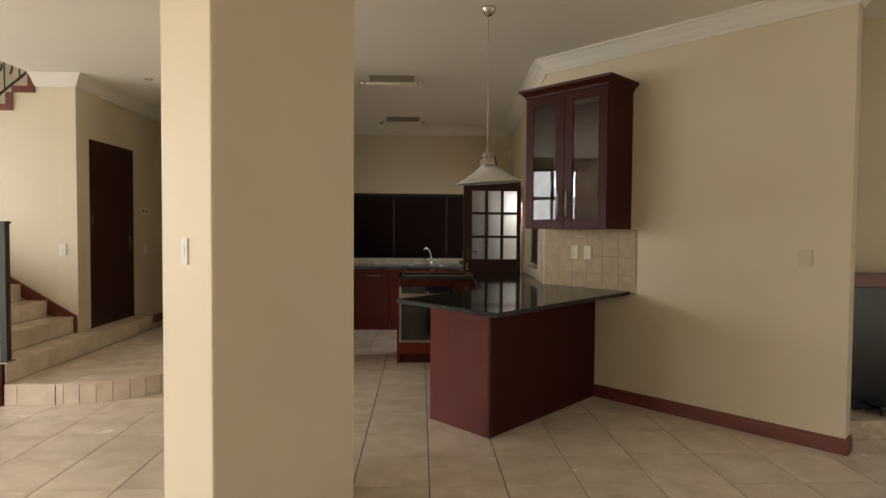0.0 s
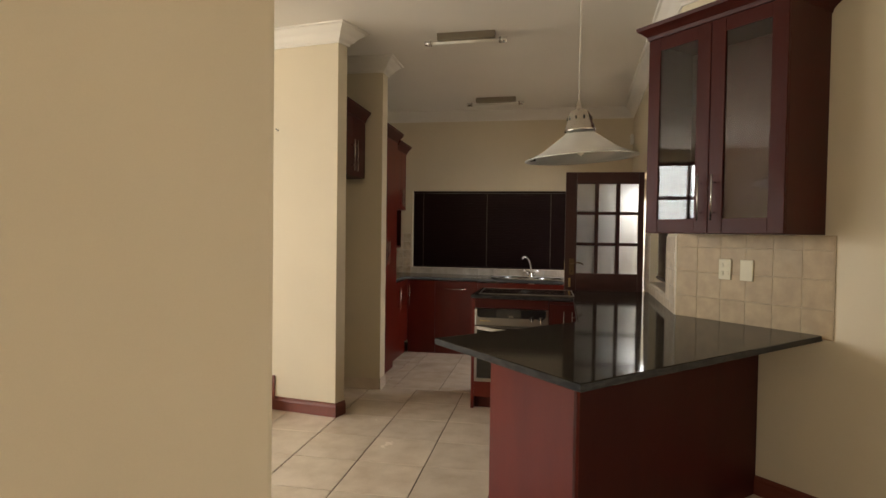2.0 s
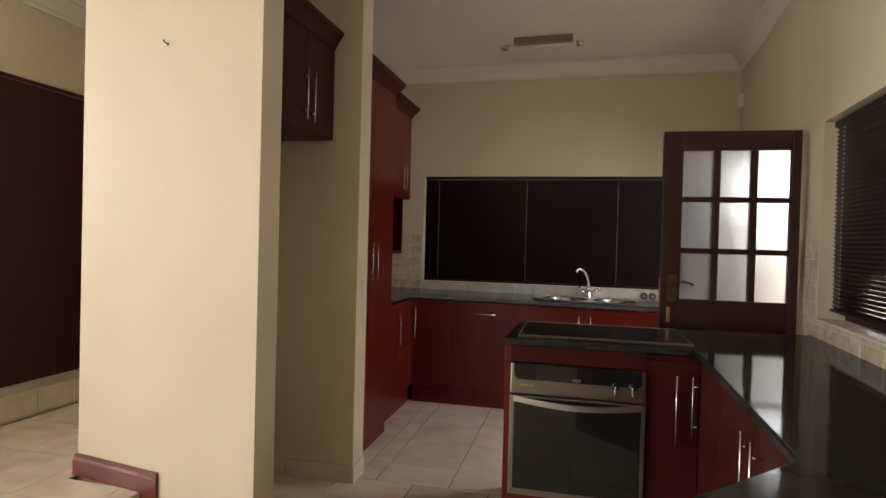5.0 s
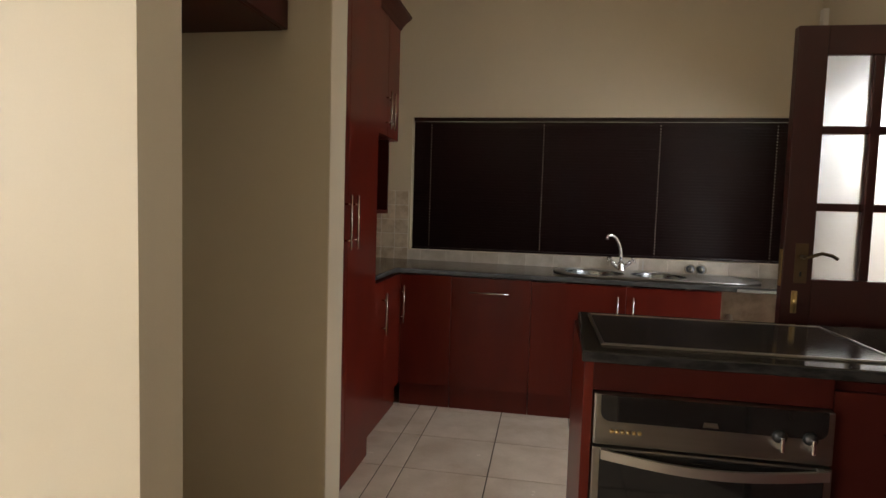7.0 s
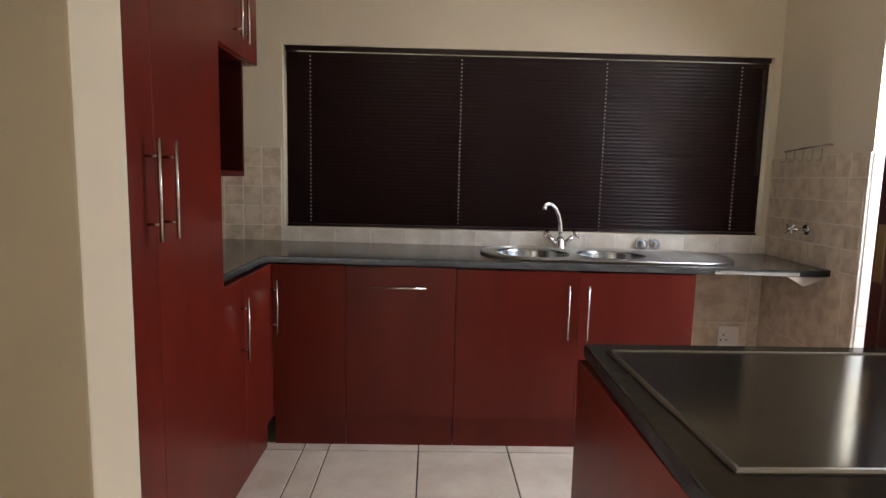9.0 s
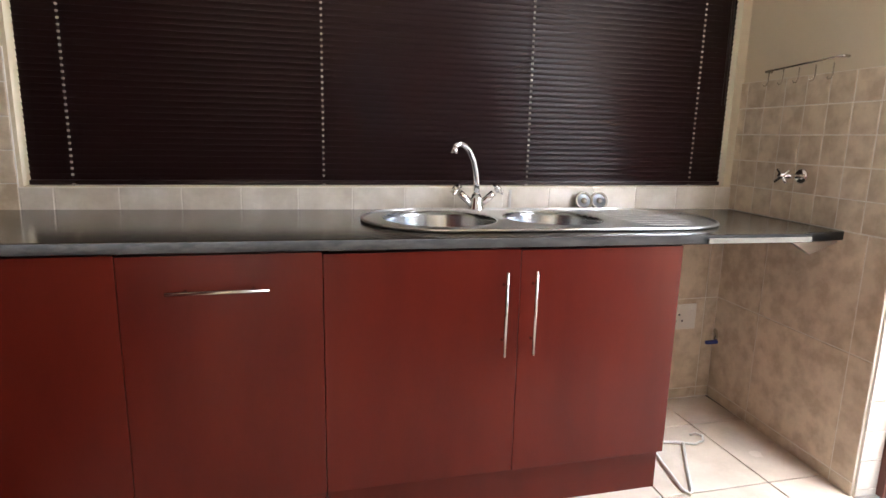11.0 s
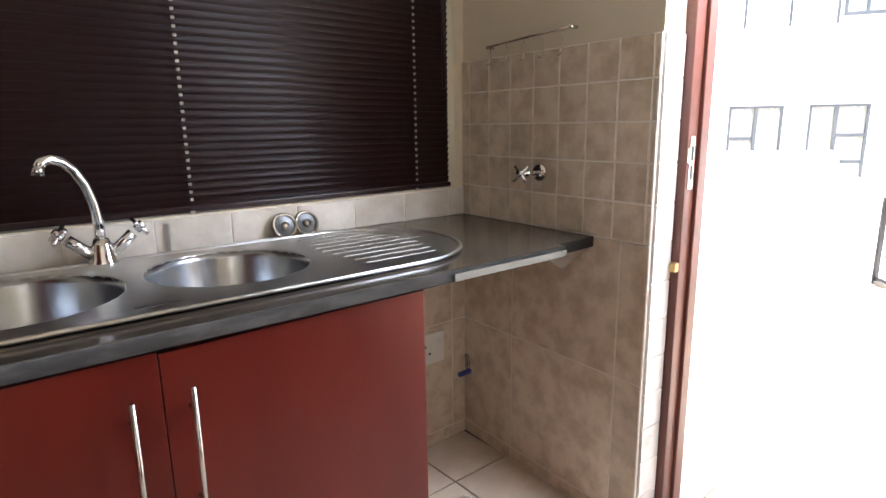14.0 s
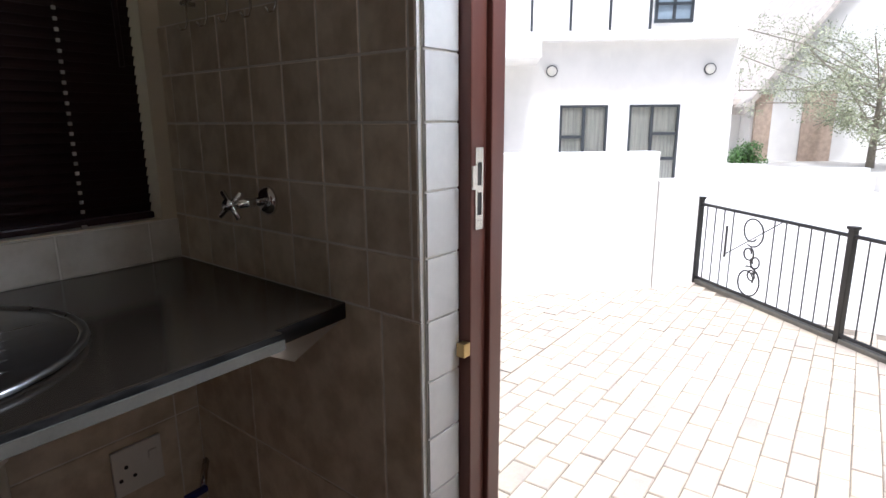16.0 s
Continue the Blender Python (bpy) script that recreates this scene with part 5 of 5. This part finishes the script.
def neighbour():
    t = thing("neighbour_house", HOUSE, "white plastered two-storey house with dark-framed windows and a balcony", "house")
    w0 = [(2.36, 3.33, -0.55, 1.32), (3.75, 4.75, -0.55, 1.35), (4.40, 5.20, 3.05, 4.3)]
    xs = [-7.0, 2.36, 3.33, 3.75, 4.75, 5.75]
    for a, b in zip(xs, xs[1:]):
        if (a, b) in ((2.36, 3.33), (3.75, 4.75)):
            part("wall", box(BM(), a, b, 0, 0.25, -3.4, -0.55), PLASTER, t)
            part("wall", box(BM(), a, b, 0, 0.25, 1.33, 2.55), PLASTER, t)
        else:
            part("wall", box(BM(), a, b, 0, 0.25, -3.4, 2.55), PLASTER, t)
    part("upper_wall", box(BM(), -7.0, 5.4, 1.2, 1.45, 2.55, 6.2), PLASTER, t)
    part("side_wall", box(BM(), 5.5, 5.75, 0.25, 7.0, -3.2, 2.55), PLASTER, t)
    part("balcony_slab", box(BM(), -7.0, 5.75, -0.35, 1.2, 2.55, 2.72), PLASTER, t)
    part("porch_slab", box(BM(), -5.0, 1.85, -1.6, 0.0, 2.12, 2.5), PLASTER, t)
    part("porch_door", box(BM(), 0.4, 1.22, -0.03, 0.03, -1.0, 1.3), FRAMEG, t)
    casement(t, 2.36, 3.33, -0.55, 1.33, ((2.82, 2.88, -0.5, 1.28), (2.41, 2.82, 0.66, 0.72)))
    casement(t, 3.75, 4.75, -0.55, 1.33, ((4.18, 4.24, -0.5, 1.28), (4.24, 4.70, 0.72, 0.78), (4.24, 4.70, 0.22, 0.28)))
    wq = part("upper_window", box(BM(), 4.4, 5.2, 1.15, 1.19, 3.05, 4.3), PANE, t)
    bm = BM()
    for q in ((4.4, 5.2, 3.05, 3.12), (4.4, 5.2, 3.4, 3.46), (4.4, 4.46, 3.12, 4.3), (4.77, 4.83, 3.12, 4.3), (5.14, 5.2, 3.12, 4.3)):
        box(bm, q[0], q[1], 1.11, 1.15, q[2], q[3])
    part("frame", bm, FRAMEG, wq)
    for k in range(9):
        x = -2.02 + 0.75 * k
        part("baluster", box(BM(), x - 0.025, x + 0.025, -0.3, -0.25, 2.72, 3.65), FRAMEG, t)
    part("balcony_rail", box(BM(), -7.0, 5.7, -0.31, -0.24, 3.62, 3.68), FRAMEG, t)
    part("roof", prism(BM(), [(-7.4, 0.8), (5.8, 0.8), (5.8, 7.4), (-7.4, 7.4)], 6.2, 6.4), ROOF, t)
    for x in (2.17, 5.25):
        bm = lathe(BM(), [(0.1, 0.0), (0.1, 0.04), (0.08, 0.07), (0.0005, 0.08)], 24)
        bmesh.ops.transform(bm, verts=bm.verts, matrix=pose(x, 0, 2.0, 90, 0, 0))
        li = part("wall_light", bm, WHITE, t, "round white bulkhead light", smooth=True)
        bm = lathe(BM(), [(0.098, 0.0), (0.112, 0.0), (0.112, 0.05), (0.098, 0.05)], 28, closed=True)
        bmesh.ops.transform(bm, verts=bm.verts, matrix=pose(x, 0, 2.0, 90, 0, 0))
        part("rim", bm, FRAMEG, li)


neighbour()


def gable_house():
    t = thing("gable_house", HOUSE @ pose(9.35, 8.0, 0), "pale house with a steep brown tiled gable roof", "house")
    bm = prism(BM(), [(0.0, -3.2), (10.0, -3.2), (10.0, 1.6), (5.0, 8.4), (0.0, 1.6)], 0, 6.0)
    bmesh.ops.transform(bm, verts=bm.verts, matrix=pose(0, 6.0, 0, 90, 0, 0))
    part("wall", bm, PLASTER, t)
    for a, b in (((-0.35, 1.15), (5.0, 8.4)), ((5.0, 8.4), (10.35, 1.15))):
        bm = prism(BM(), [a, b, (b[0], b[1] + 0.25), (a[0], a[1] + 0.25)], -0.4, 6.4)
        bmesh.ops.transform(bm, verts=bm.verts, matrix=pose(0, 6.0, 0, 90, 0, 0))
        part("roof", bm, ROOF, t)
    part("brick_wall", box(BM(), 1.6, 2.6, -0.05, -0.01, -0.5, 1.9), BRICKW, t)
    part("lower_wing", box(BM(), -2.2, 0.0, 0.8, 5.0, -3.2, 1.5), PLASTER, t)
    part("wing_roof", box(BM(), -2.5, 0.1, 0.5, 5.2, 1.5, 1.68), ROOF, t)
    part("window", box(BM(), -0.75, -0.35, 0.75, 0.79, 0.95, 1.3), PANE, t)
    part("brick_pier", box(BM(), 0.1, 0.6, -0.15, -0.02, -3.2, 1.8), BRICKW, t)


gable_house()
setting("garden_wall_1", box(BM(), 5.78, 8.4, -0.2, -0.05, -3.2, 0.07), PLASTER).matrix_world = HOUSE
setting("garden_wall_2", box(BM(), 8.4, 22, -0.6, -0.4, -3.2, -0.06), PLASTER).matrix_world = HOUSE


def leaves(bm, c, r, n, size, rnd):
    """Small folded leaves scattered through an uneven body."""
    for _ in range(n):
        while True:
            v = Vector((rnd.uniform(-1, 1), rnd.uniform(-1, 1), rnd.uniform(-1, 1)))
            if v.length < 1:
                break
        p = Vector(c) + Vector((v.x * r[0], v.y * r[1], v.z * r[2]))
        a = Vector((rnd.uniform(-1, 1), rnd.uniform(-1, 1), rnd.uniform(-1, 1))).normalized() * size * rnd.uniform(0.6, 1.3)
        b = a.orthogonal().normalized() * a.length * 0.35
        q = [bm.verts.new(p), bm.verts.new(p + a * 0.5 + b), bm.verts.new(p + a), bm.verts.new(p + a * 0.5 - b)]
        bm.faces.new(q)


def tree(m, label):
    rnd = random.Random(5)
    t = thing("tree", m, label, "tree")
    part("trunk", lathe(BM(), [(0.15, 0), (0.12, 0.5), (0.09, 1.6), (0.06, 2.6), (0.025, 3.6)], 12), BARK, t, smooth=True)
    crown = BM()
    for k in range(44):
        a = rnd.uniform(0, 2 * math.pi)
        z = rnd.uniform(1.2, 3.4)
        reach = rnd.uniform(1.5, 4.0)
        tip = Vector((reach * math.cos(a), reach * math.sin(a), z + rnd.uniform(-0.4, 2.2)))
        mid = Vector((tip.x * 0.5, tip.y * 0.5, (z + tip.z) / 2 + 0.25))
        part("limb", tube(BM(), [(0, 0, z), mid, tip], 0.017, 5), BARK, t)
        for j in range(7):
            f = 0.35 + 0.11 * j
            p = Vector((0, 0, z)).lerp(tip, f) + Vector((rnd.uniform(-0.4, 0.4), rnd.uniform(-0.4, 0.4), rnd.uniform(-0.3, 0.4)))
            tw = p + Vector((rnd.uniform(-0.6, 0.6), rnd.uniform(-0.6, 0.6), rnd.uniform(-0.1, 0.7)))
            tube(crown, [p, tw], 0.008, 3, False)
            leaves(crown, (p + tw) / 2, (0.42, 0.42, 0.28), 62, 0.075, rnd)
    part("crown", crown, LEAF, t)
    return t


tree(HOUSE @ pose(11.6, 5.2, -1.1, 0, 0, 40), "spreading grey-green tree with fine open twigs")
bm = prism(BM(), [(-90, 0), (90, 0), (90, 0.3), (-90, 0.3)], -3.2, 45)
back = setting("backdrop", bm, CLOUD, "bright overcast sky beyond the houses")
back.matrix_world = HOUSE @ pose(10, 70, 0)
sb = thing("shrub", HOUSE @ pose(9.0, 7.3, -1.1), "rounded bright green garden shrub", "shrub")
bm = BM()
rnd = random.Random(3)
for k in range(26):
    leaves(bm, (rnd.uniform(-0.4, 0.4), rnd.uniform(-0.3, 0.3), rnd.uniform(0.5, 1.35)), (0.25, 0.25, 0.2), 60, 0.09, rnd)
part("foliage", bm, HEDGE, sb)
part("stem", tube(BM(), [(0, 0, -2.0), (0, 0, 0.8)], 0.05, 8), BARK, sb)


# ---- tiles, each a piece of its own ----
def piece(name, me, parent, m):
    ob = new(name, me)
    ob.parent = parent
    ob.matrix_basis = m
    return ob


CACHE = {}


def slab_mesh(w, d, h, mat, round_off=0.0015):
    key = (round(w, 3), round(d, 3), round(h, 3), mat.name)
    if key not in CACHE:
        bm = BM()
        lo = [bm.verts.new((x, y, 0)) for x, y in ((0, 0), (w, 0), (w, d), (0, d))]
        e = round_off
        mi = [bm.verts.new((x, y, h - e)) for x, y in ((0, 0), (w, 0), (w, d), (0, d))]
        hi = [bm.verts.new((x, y, h)) for x, y in ((e, e), (w - e, e), (w - e, d - e), (e, d - e))]
        for a, b in ((lo, mi), (mi, hi)):
            for i in range(4):
                bm.faces.new((a[i], a[(i + 1) % 4], b[(i + 1) % 4], b[i]))
        bm.faces.new(hi)
        CACHE[key] = mesh_of("tile", bm, mat)
    return CACHE[key]


def cells(lo, hi, phase, pitch):
    """Cuts of a stretch by joints at phase + k * pitch."""
    k = math.floor((lo - phase) / pitch)
    out = []
    while phase + k * pitch < hi:
        a, b = max(lo, phase + k * pitch), min(hi, phase + (k + 1) * pitch)
        if b - a > 0.012:
            out.append((a, b))
        k += 1
    return out


floor_ob = bpy.data.objects["floor"]
rest = BM()


def floor_zone(x0, x1, y0, y1, px, pitch_x, py, pitch_y, near):
    g = 0.006
    for a, b in cells(x0, x1, px, pitch_x):
        for c, d in cells(y0, y1, py, pitch_y):
            w, h = b - a - g, d - c - g
            if 4 < c < 5.7 and (a - 1.305) * 0.7408 + (c - 5.659) * 0.6717 > 0.02:
                continue
            over = [(x - 1.305) * 0.7408 + (y - 5.659) * 0.6717 - 0.06 for x, y in ((a, c), (b, c), (b, d), (a, d))]
            if 4.0 < c < 5.7 and a > 0.8 and max(over) > 0:
                # cut where the angled wall stands on the tile
                ring = [(a + g / 2, c + g / 2), (b - g / 2, c + g / 2), (b - g / 2, d - g / 2), (a + g / 2, d - g / 2)]
                cut = []
                for p, q, u, v in zip(ring, ring[1:] + ring[:1], over, over[1:] + over[:1]):
                    if u <= 0:
                        cut.append(p)
                    if (u <= 0) != (v <= 0):
                        k = u / (u - v)
                        cut.append((p[0] + k * (q[0] - p[0]), p[1] + k * (q[1] - p[1])))
                if len(cut) > 2:
                    part("tile", prism(BM(), cut, -0.0055, 0.0), TILE, floor_ob)
            elif near(a, c):
                piece("tile", slab_mesh(w, h, 0.0055, TILE), floor_ob, pose(a + g / 2, c + g / 2, -0.0055))
            else:
                box(rest, a + g / 2, b - g / 2, c + g / 2, d - g / 2, -0.0055, 0.0)


floor_zone(-1.015, 1.5, 6.95, 9.185, -0.468, 0.428, 8.085, 0.43, lambda x, y: True)
floor_zone(-1.82, -1.015, 7.07, 9.185, -0.468, 0.428, 8.085, 0.43, lambda x, y: True)
floor_zone(-6.5, 4.98, -3.38, 4.368, 0.195, 0.432, 3.50, 0.434, lambda x, y: -2.9 < x < 2.4 and 2.6 < y)
floor_zone(-6.5, 2.7, 4.368, 6.95, 0.195, 0.432, 3.50, 0.434, lambda x, y: -2.9 < x < 2.5)
tagged(part("floor_tiles_far", rest, TILE, floor_ob), "beige mottled floor tiles", kind="stuff")


def clip(poly, axis, value, keep_less):
    out = []
    for p, q in zip(poly, poly[1:] + poly[:1]):
        a, b = (p[axis] <= value) == keep_less, (q[axis] <= value) == keep_less
        if a:
            out.append(p)
        if a != b:
            f = (value - p[axis]) / (q[axis] - p[axis])
            out.append((p[0] + f * (q[0] - p[0]), p[1] + f * (q[1] - p[1])))
    return out


outline = [(-2.2, 6.14)] + curve + [(-3.22, 11.4), (-2.2, 11.4)]
for a, b in cells(-3.22, -1.7, -2.30, 0.432):
    for c, d in cells(5.0, 11.4, 5.50, 0.434):
        q = outline
        for ax, v, less in ((0, a + 0.002, False), (0, b - 0.002, True), (1, c + 0.002, False), (1, d - 0.002, True)):
            q = clip(q, ax, v, less) if q else q
        if len(q) > 2:
            area = abs(sum(p[0] * r[1] - r[0] * p[1] for p, r in zip(q, q[1:] + q[:1]))) / 2
            if area > 0.002:
                part("tile", prism(BM(), q, P1 - 0.008, P1), TILE, plat)
# upright tiles round the curved front of the platform
dense = []
for p, q in zip(curve, curve[1:]):
    n = max(1, round(math.dist(p, q) / 0.02))
    dense += [(p[0] + (q[0] - p[0]) * i / n, p[1] + (q[1] - p[1]) * i / n) for i in range(n)]
dense.append(curve[-1])
run, start = 0.0, dense[0]
for p, q in zip(dense, dense[1:]):
    run += math.dist(p, q)
    long = q[0] < -2.86
    if run > (0.34 if long else 0.112) or q == dense[-1]:
        bm = BM()
        d = Vector((q[0] - start[0], q[1] - start[1])).normalized()
        s2, q2 = (start[0] + d.x * 0.002, start[1] + d.y * 0.002), (q[0] - d.x * 0.002, q[1] - d.y * 0.002)
        part("riser_tile", board(bm, s2, q2, 0.008, 0.0, P1 - 0.001), TILE, plat)
        run, start = 0.0, q
for c, d in cells(6.46, 7.70, 6.48, 0.42):
    part("riser_tile", box(BM(), -3.25, -3.242, c + 0.002, d - 0.002, P1, P2 - 0.001, 0.0015), TILE, hd_step)
    part("tread_tile", box(BM(), -3.448, -3.241, c + 0.002, d - 0.002, P2 - 0.006, P2, 0.0015), TILE, hd_step)


def tiled(wall_ob, name, x0, x1, z0, z1, px, wx, pz, wz, mat=WTILE, holes=(), grout=WGROUT):
    """Wall tiles over a bed of grout, in the wall's own frame."""
    spans = [(x0, x1, z0, z1)]
    for hx0, hx1, hz0, hz1 in holes:
        nxt = []
        for a, b, c, d in spans:
            if hx0 >= b or hx1 <= a or hz0 >= d or hz1 <= c:
                nxt.append((a, b, c, d))
                continue
            nxt += [s for s in ((a, hx0, c, d), (hx1, b, c, d), (max(a, hx0), min(b, hx1), c, hz0), (max(a, hx0), min(b, hx1), hz1, d)) if s[1] - s[0] > 0.01 and s[3] - s[2] > 0.01]
        spans = nxt
    bm = BM()
    g = 0.004
    for a, b, c, d in spans:
        box(bm, a, b, -0.0072, -0.0005, c, d)
        for u, v in cells(a, b, px, wx):
            for s, t in cells(c, d, pz, wz):
                piece("wall_tile", slab_mesh(v - u - g, t - s - g, 0.004, mat), wall_ob, pose(u + g / 2, -0.0048, s + g / 2, 90, 0, 0))
    return part(name, bm, grout, wall_ob)


east_ob, north_ob, angled_ob = bpy.data.objects["wall_east"], bpy.data.objects["wall_north"], bpy.data.objects["wall_angled"]
tiled(east_ob, "grout", 0.0, DOOR_S[0], 0.9, 1.445, 0.045, 0.1065, 0.9, 0.109)
tiled(east_ob, "grout", 0.0, DOOR_S[0], 0.0, 0.899, -0.165, 0.44, 0.05, 0.438)
tiled(east_ob, "grout", DOOR_S[1], 3.525, 0.925, 1.445, 1.70, 0.1065, 0.9, 0.109, holes=((EWIN_S[0], EWIN_S[1], 1.03, 2.03),))
tiled(angled_ob, "grout", 0.005, 0.915, 0.925, 1.458, 0.0, 0.152, 0.925, 0.152, BTILE, grout=BGROUT)
tiled(north_ob, "grout", -1.81, WIN[0] - 0.012, 0.9, 1.445, WIN[0] - 0.012, 0.1065, 0.9, 0.109)
tiled(north_ob, "grout", WIN[0] - 0.012, 1.505, 0.9, 0.997, 0.03, 0.2, 0.9, 0.2, SPLASH)
tiled(north_ob, "grout", 0.825, 1.505, 0.0, 0.86, 1.0, 0.44, 0.05, 0.438)
west_frame = setting("wall_splash_west", box(BM(), 7.755, 9.18, 0.0, 0.003, 0.9, 1.445), WGROUT)
west_frame.matrix_world = pose(-1.816, 0, 0, 0, 0, 90)
tiled(west_frame, "grout", 7.755, 9.18, 0.9, 1.445, 7.80, 0.1065, 0.9, 0.109)
# pale tiles on the door reveal, and the tiled sill of the side window
reveal = setting("door_reveal", box(BM(), -0.001, 0.003, 0.002, 0.088, 0.0, 1.445), WGROUT)
reveal.matrix_world = EAST @ pose(DOOR_S[0], 0, 0)
# pale tile whitened further, the door's strong daylight put into its colour
REVT = material("pale_daylit_reveal_tile", (0.74, 0.70, 0.64), 0.3, scale=9, vary=0.12, fine=60, bump=0.03, spread=0.05)
for c, d in cells(0.0, 1.445, 0.9, 0.109):
    part("wall_tile", box(BM(), 0.003, 0.007, 0.003, 0.087, c + 0.002, d - 0.002, 0.001), REVT, reveal)
sill = setting("window_sill", box(BM(), EWIN_S[0] + 0.002, EWIN_S[1] - 0.002, -0.004, 0.118, 1.031, 1.036), WGROUT)
sill.matrix_world = EAST
for c, d in cells(EWIN_S[0], EWIN_S[1], EWIN_S[0], 0.1065):
    part("wall_tile", box(BM(), c + 0.002, d - 0.002, -0.008, 0.116, 1.036, 1.041, 0.001), WTILE, sill)
# tile skirting of the recess nib
nib = bpy.data.objects["wall_recess_nib"]
for c, d in cells(-1.82, -1.012, -1.012, 0.4):
    part("skirting_tile", box(BM(), c + 0.002, d - 0.002, 6.852, 6.86, 0.0, 0.1, 0.0015), TILE, nib)
part("skirting_tile", box(BM(), -1.0, -0.992, 6.852, 7.018, 0.0, 0.1, 0.0015), TILE, nib)

# clay pavers of the yard in stretcher bond
yard_poly = [(1.75, 5.7), (2.6, 4.7), (5.1, 4.7), (5.2, 8.0), (5.86, 8.86), (4.5, 10.2), (1.75, 12.9)]
far = BM()


def inside(x, y, poly):
    hit = False
    for (x0, y0), (x1, y1) in zip(poly, poly[1:] + poly[:1]):
        if (y0 > y) != (y1 > y) and x < (x1 - x0) * (y - y0) / (y1 - y0) + x0:
            hit = not hit
    return hit


count = 0
rnd = random.Random(11)
for j in range(102):
    y = 2.4 + 0.104 * j
    for i in range(22):
        x = 1.72 + 0.208 * i + (0.104 if j % 2 else 0.0)
        if not inside(x + 0.1, y + 0.05, yard_poly):
            continue
        z = G - 0.012 + rnd.uniform(-0.002, 0.001)
        if 7.0 < y < 9.2 and 1.75 < x < 4.5 and count < 290:
            piece("paver", slab_mesh(0.1985, 0.0995, 0.012, PAVER, 0.004), yard, pose(x, y, z, 0, 0, rnd.uniform(-0.7, 0.7)))
            count += 1
        else:
            box(far, x, x + 0.1985, y, y + 0.0995, z, z + 0.012)
tagged(part("pavers_far", far, PAVER, yard), "worn clay pavers", kind="stuff")
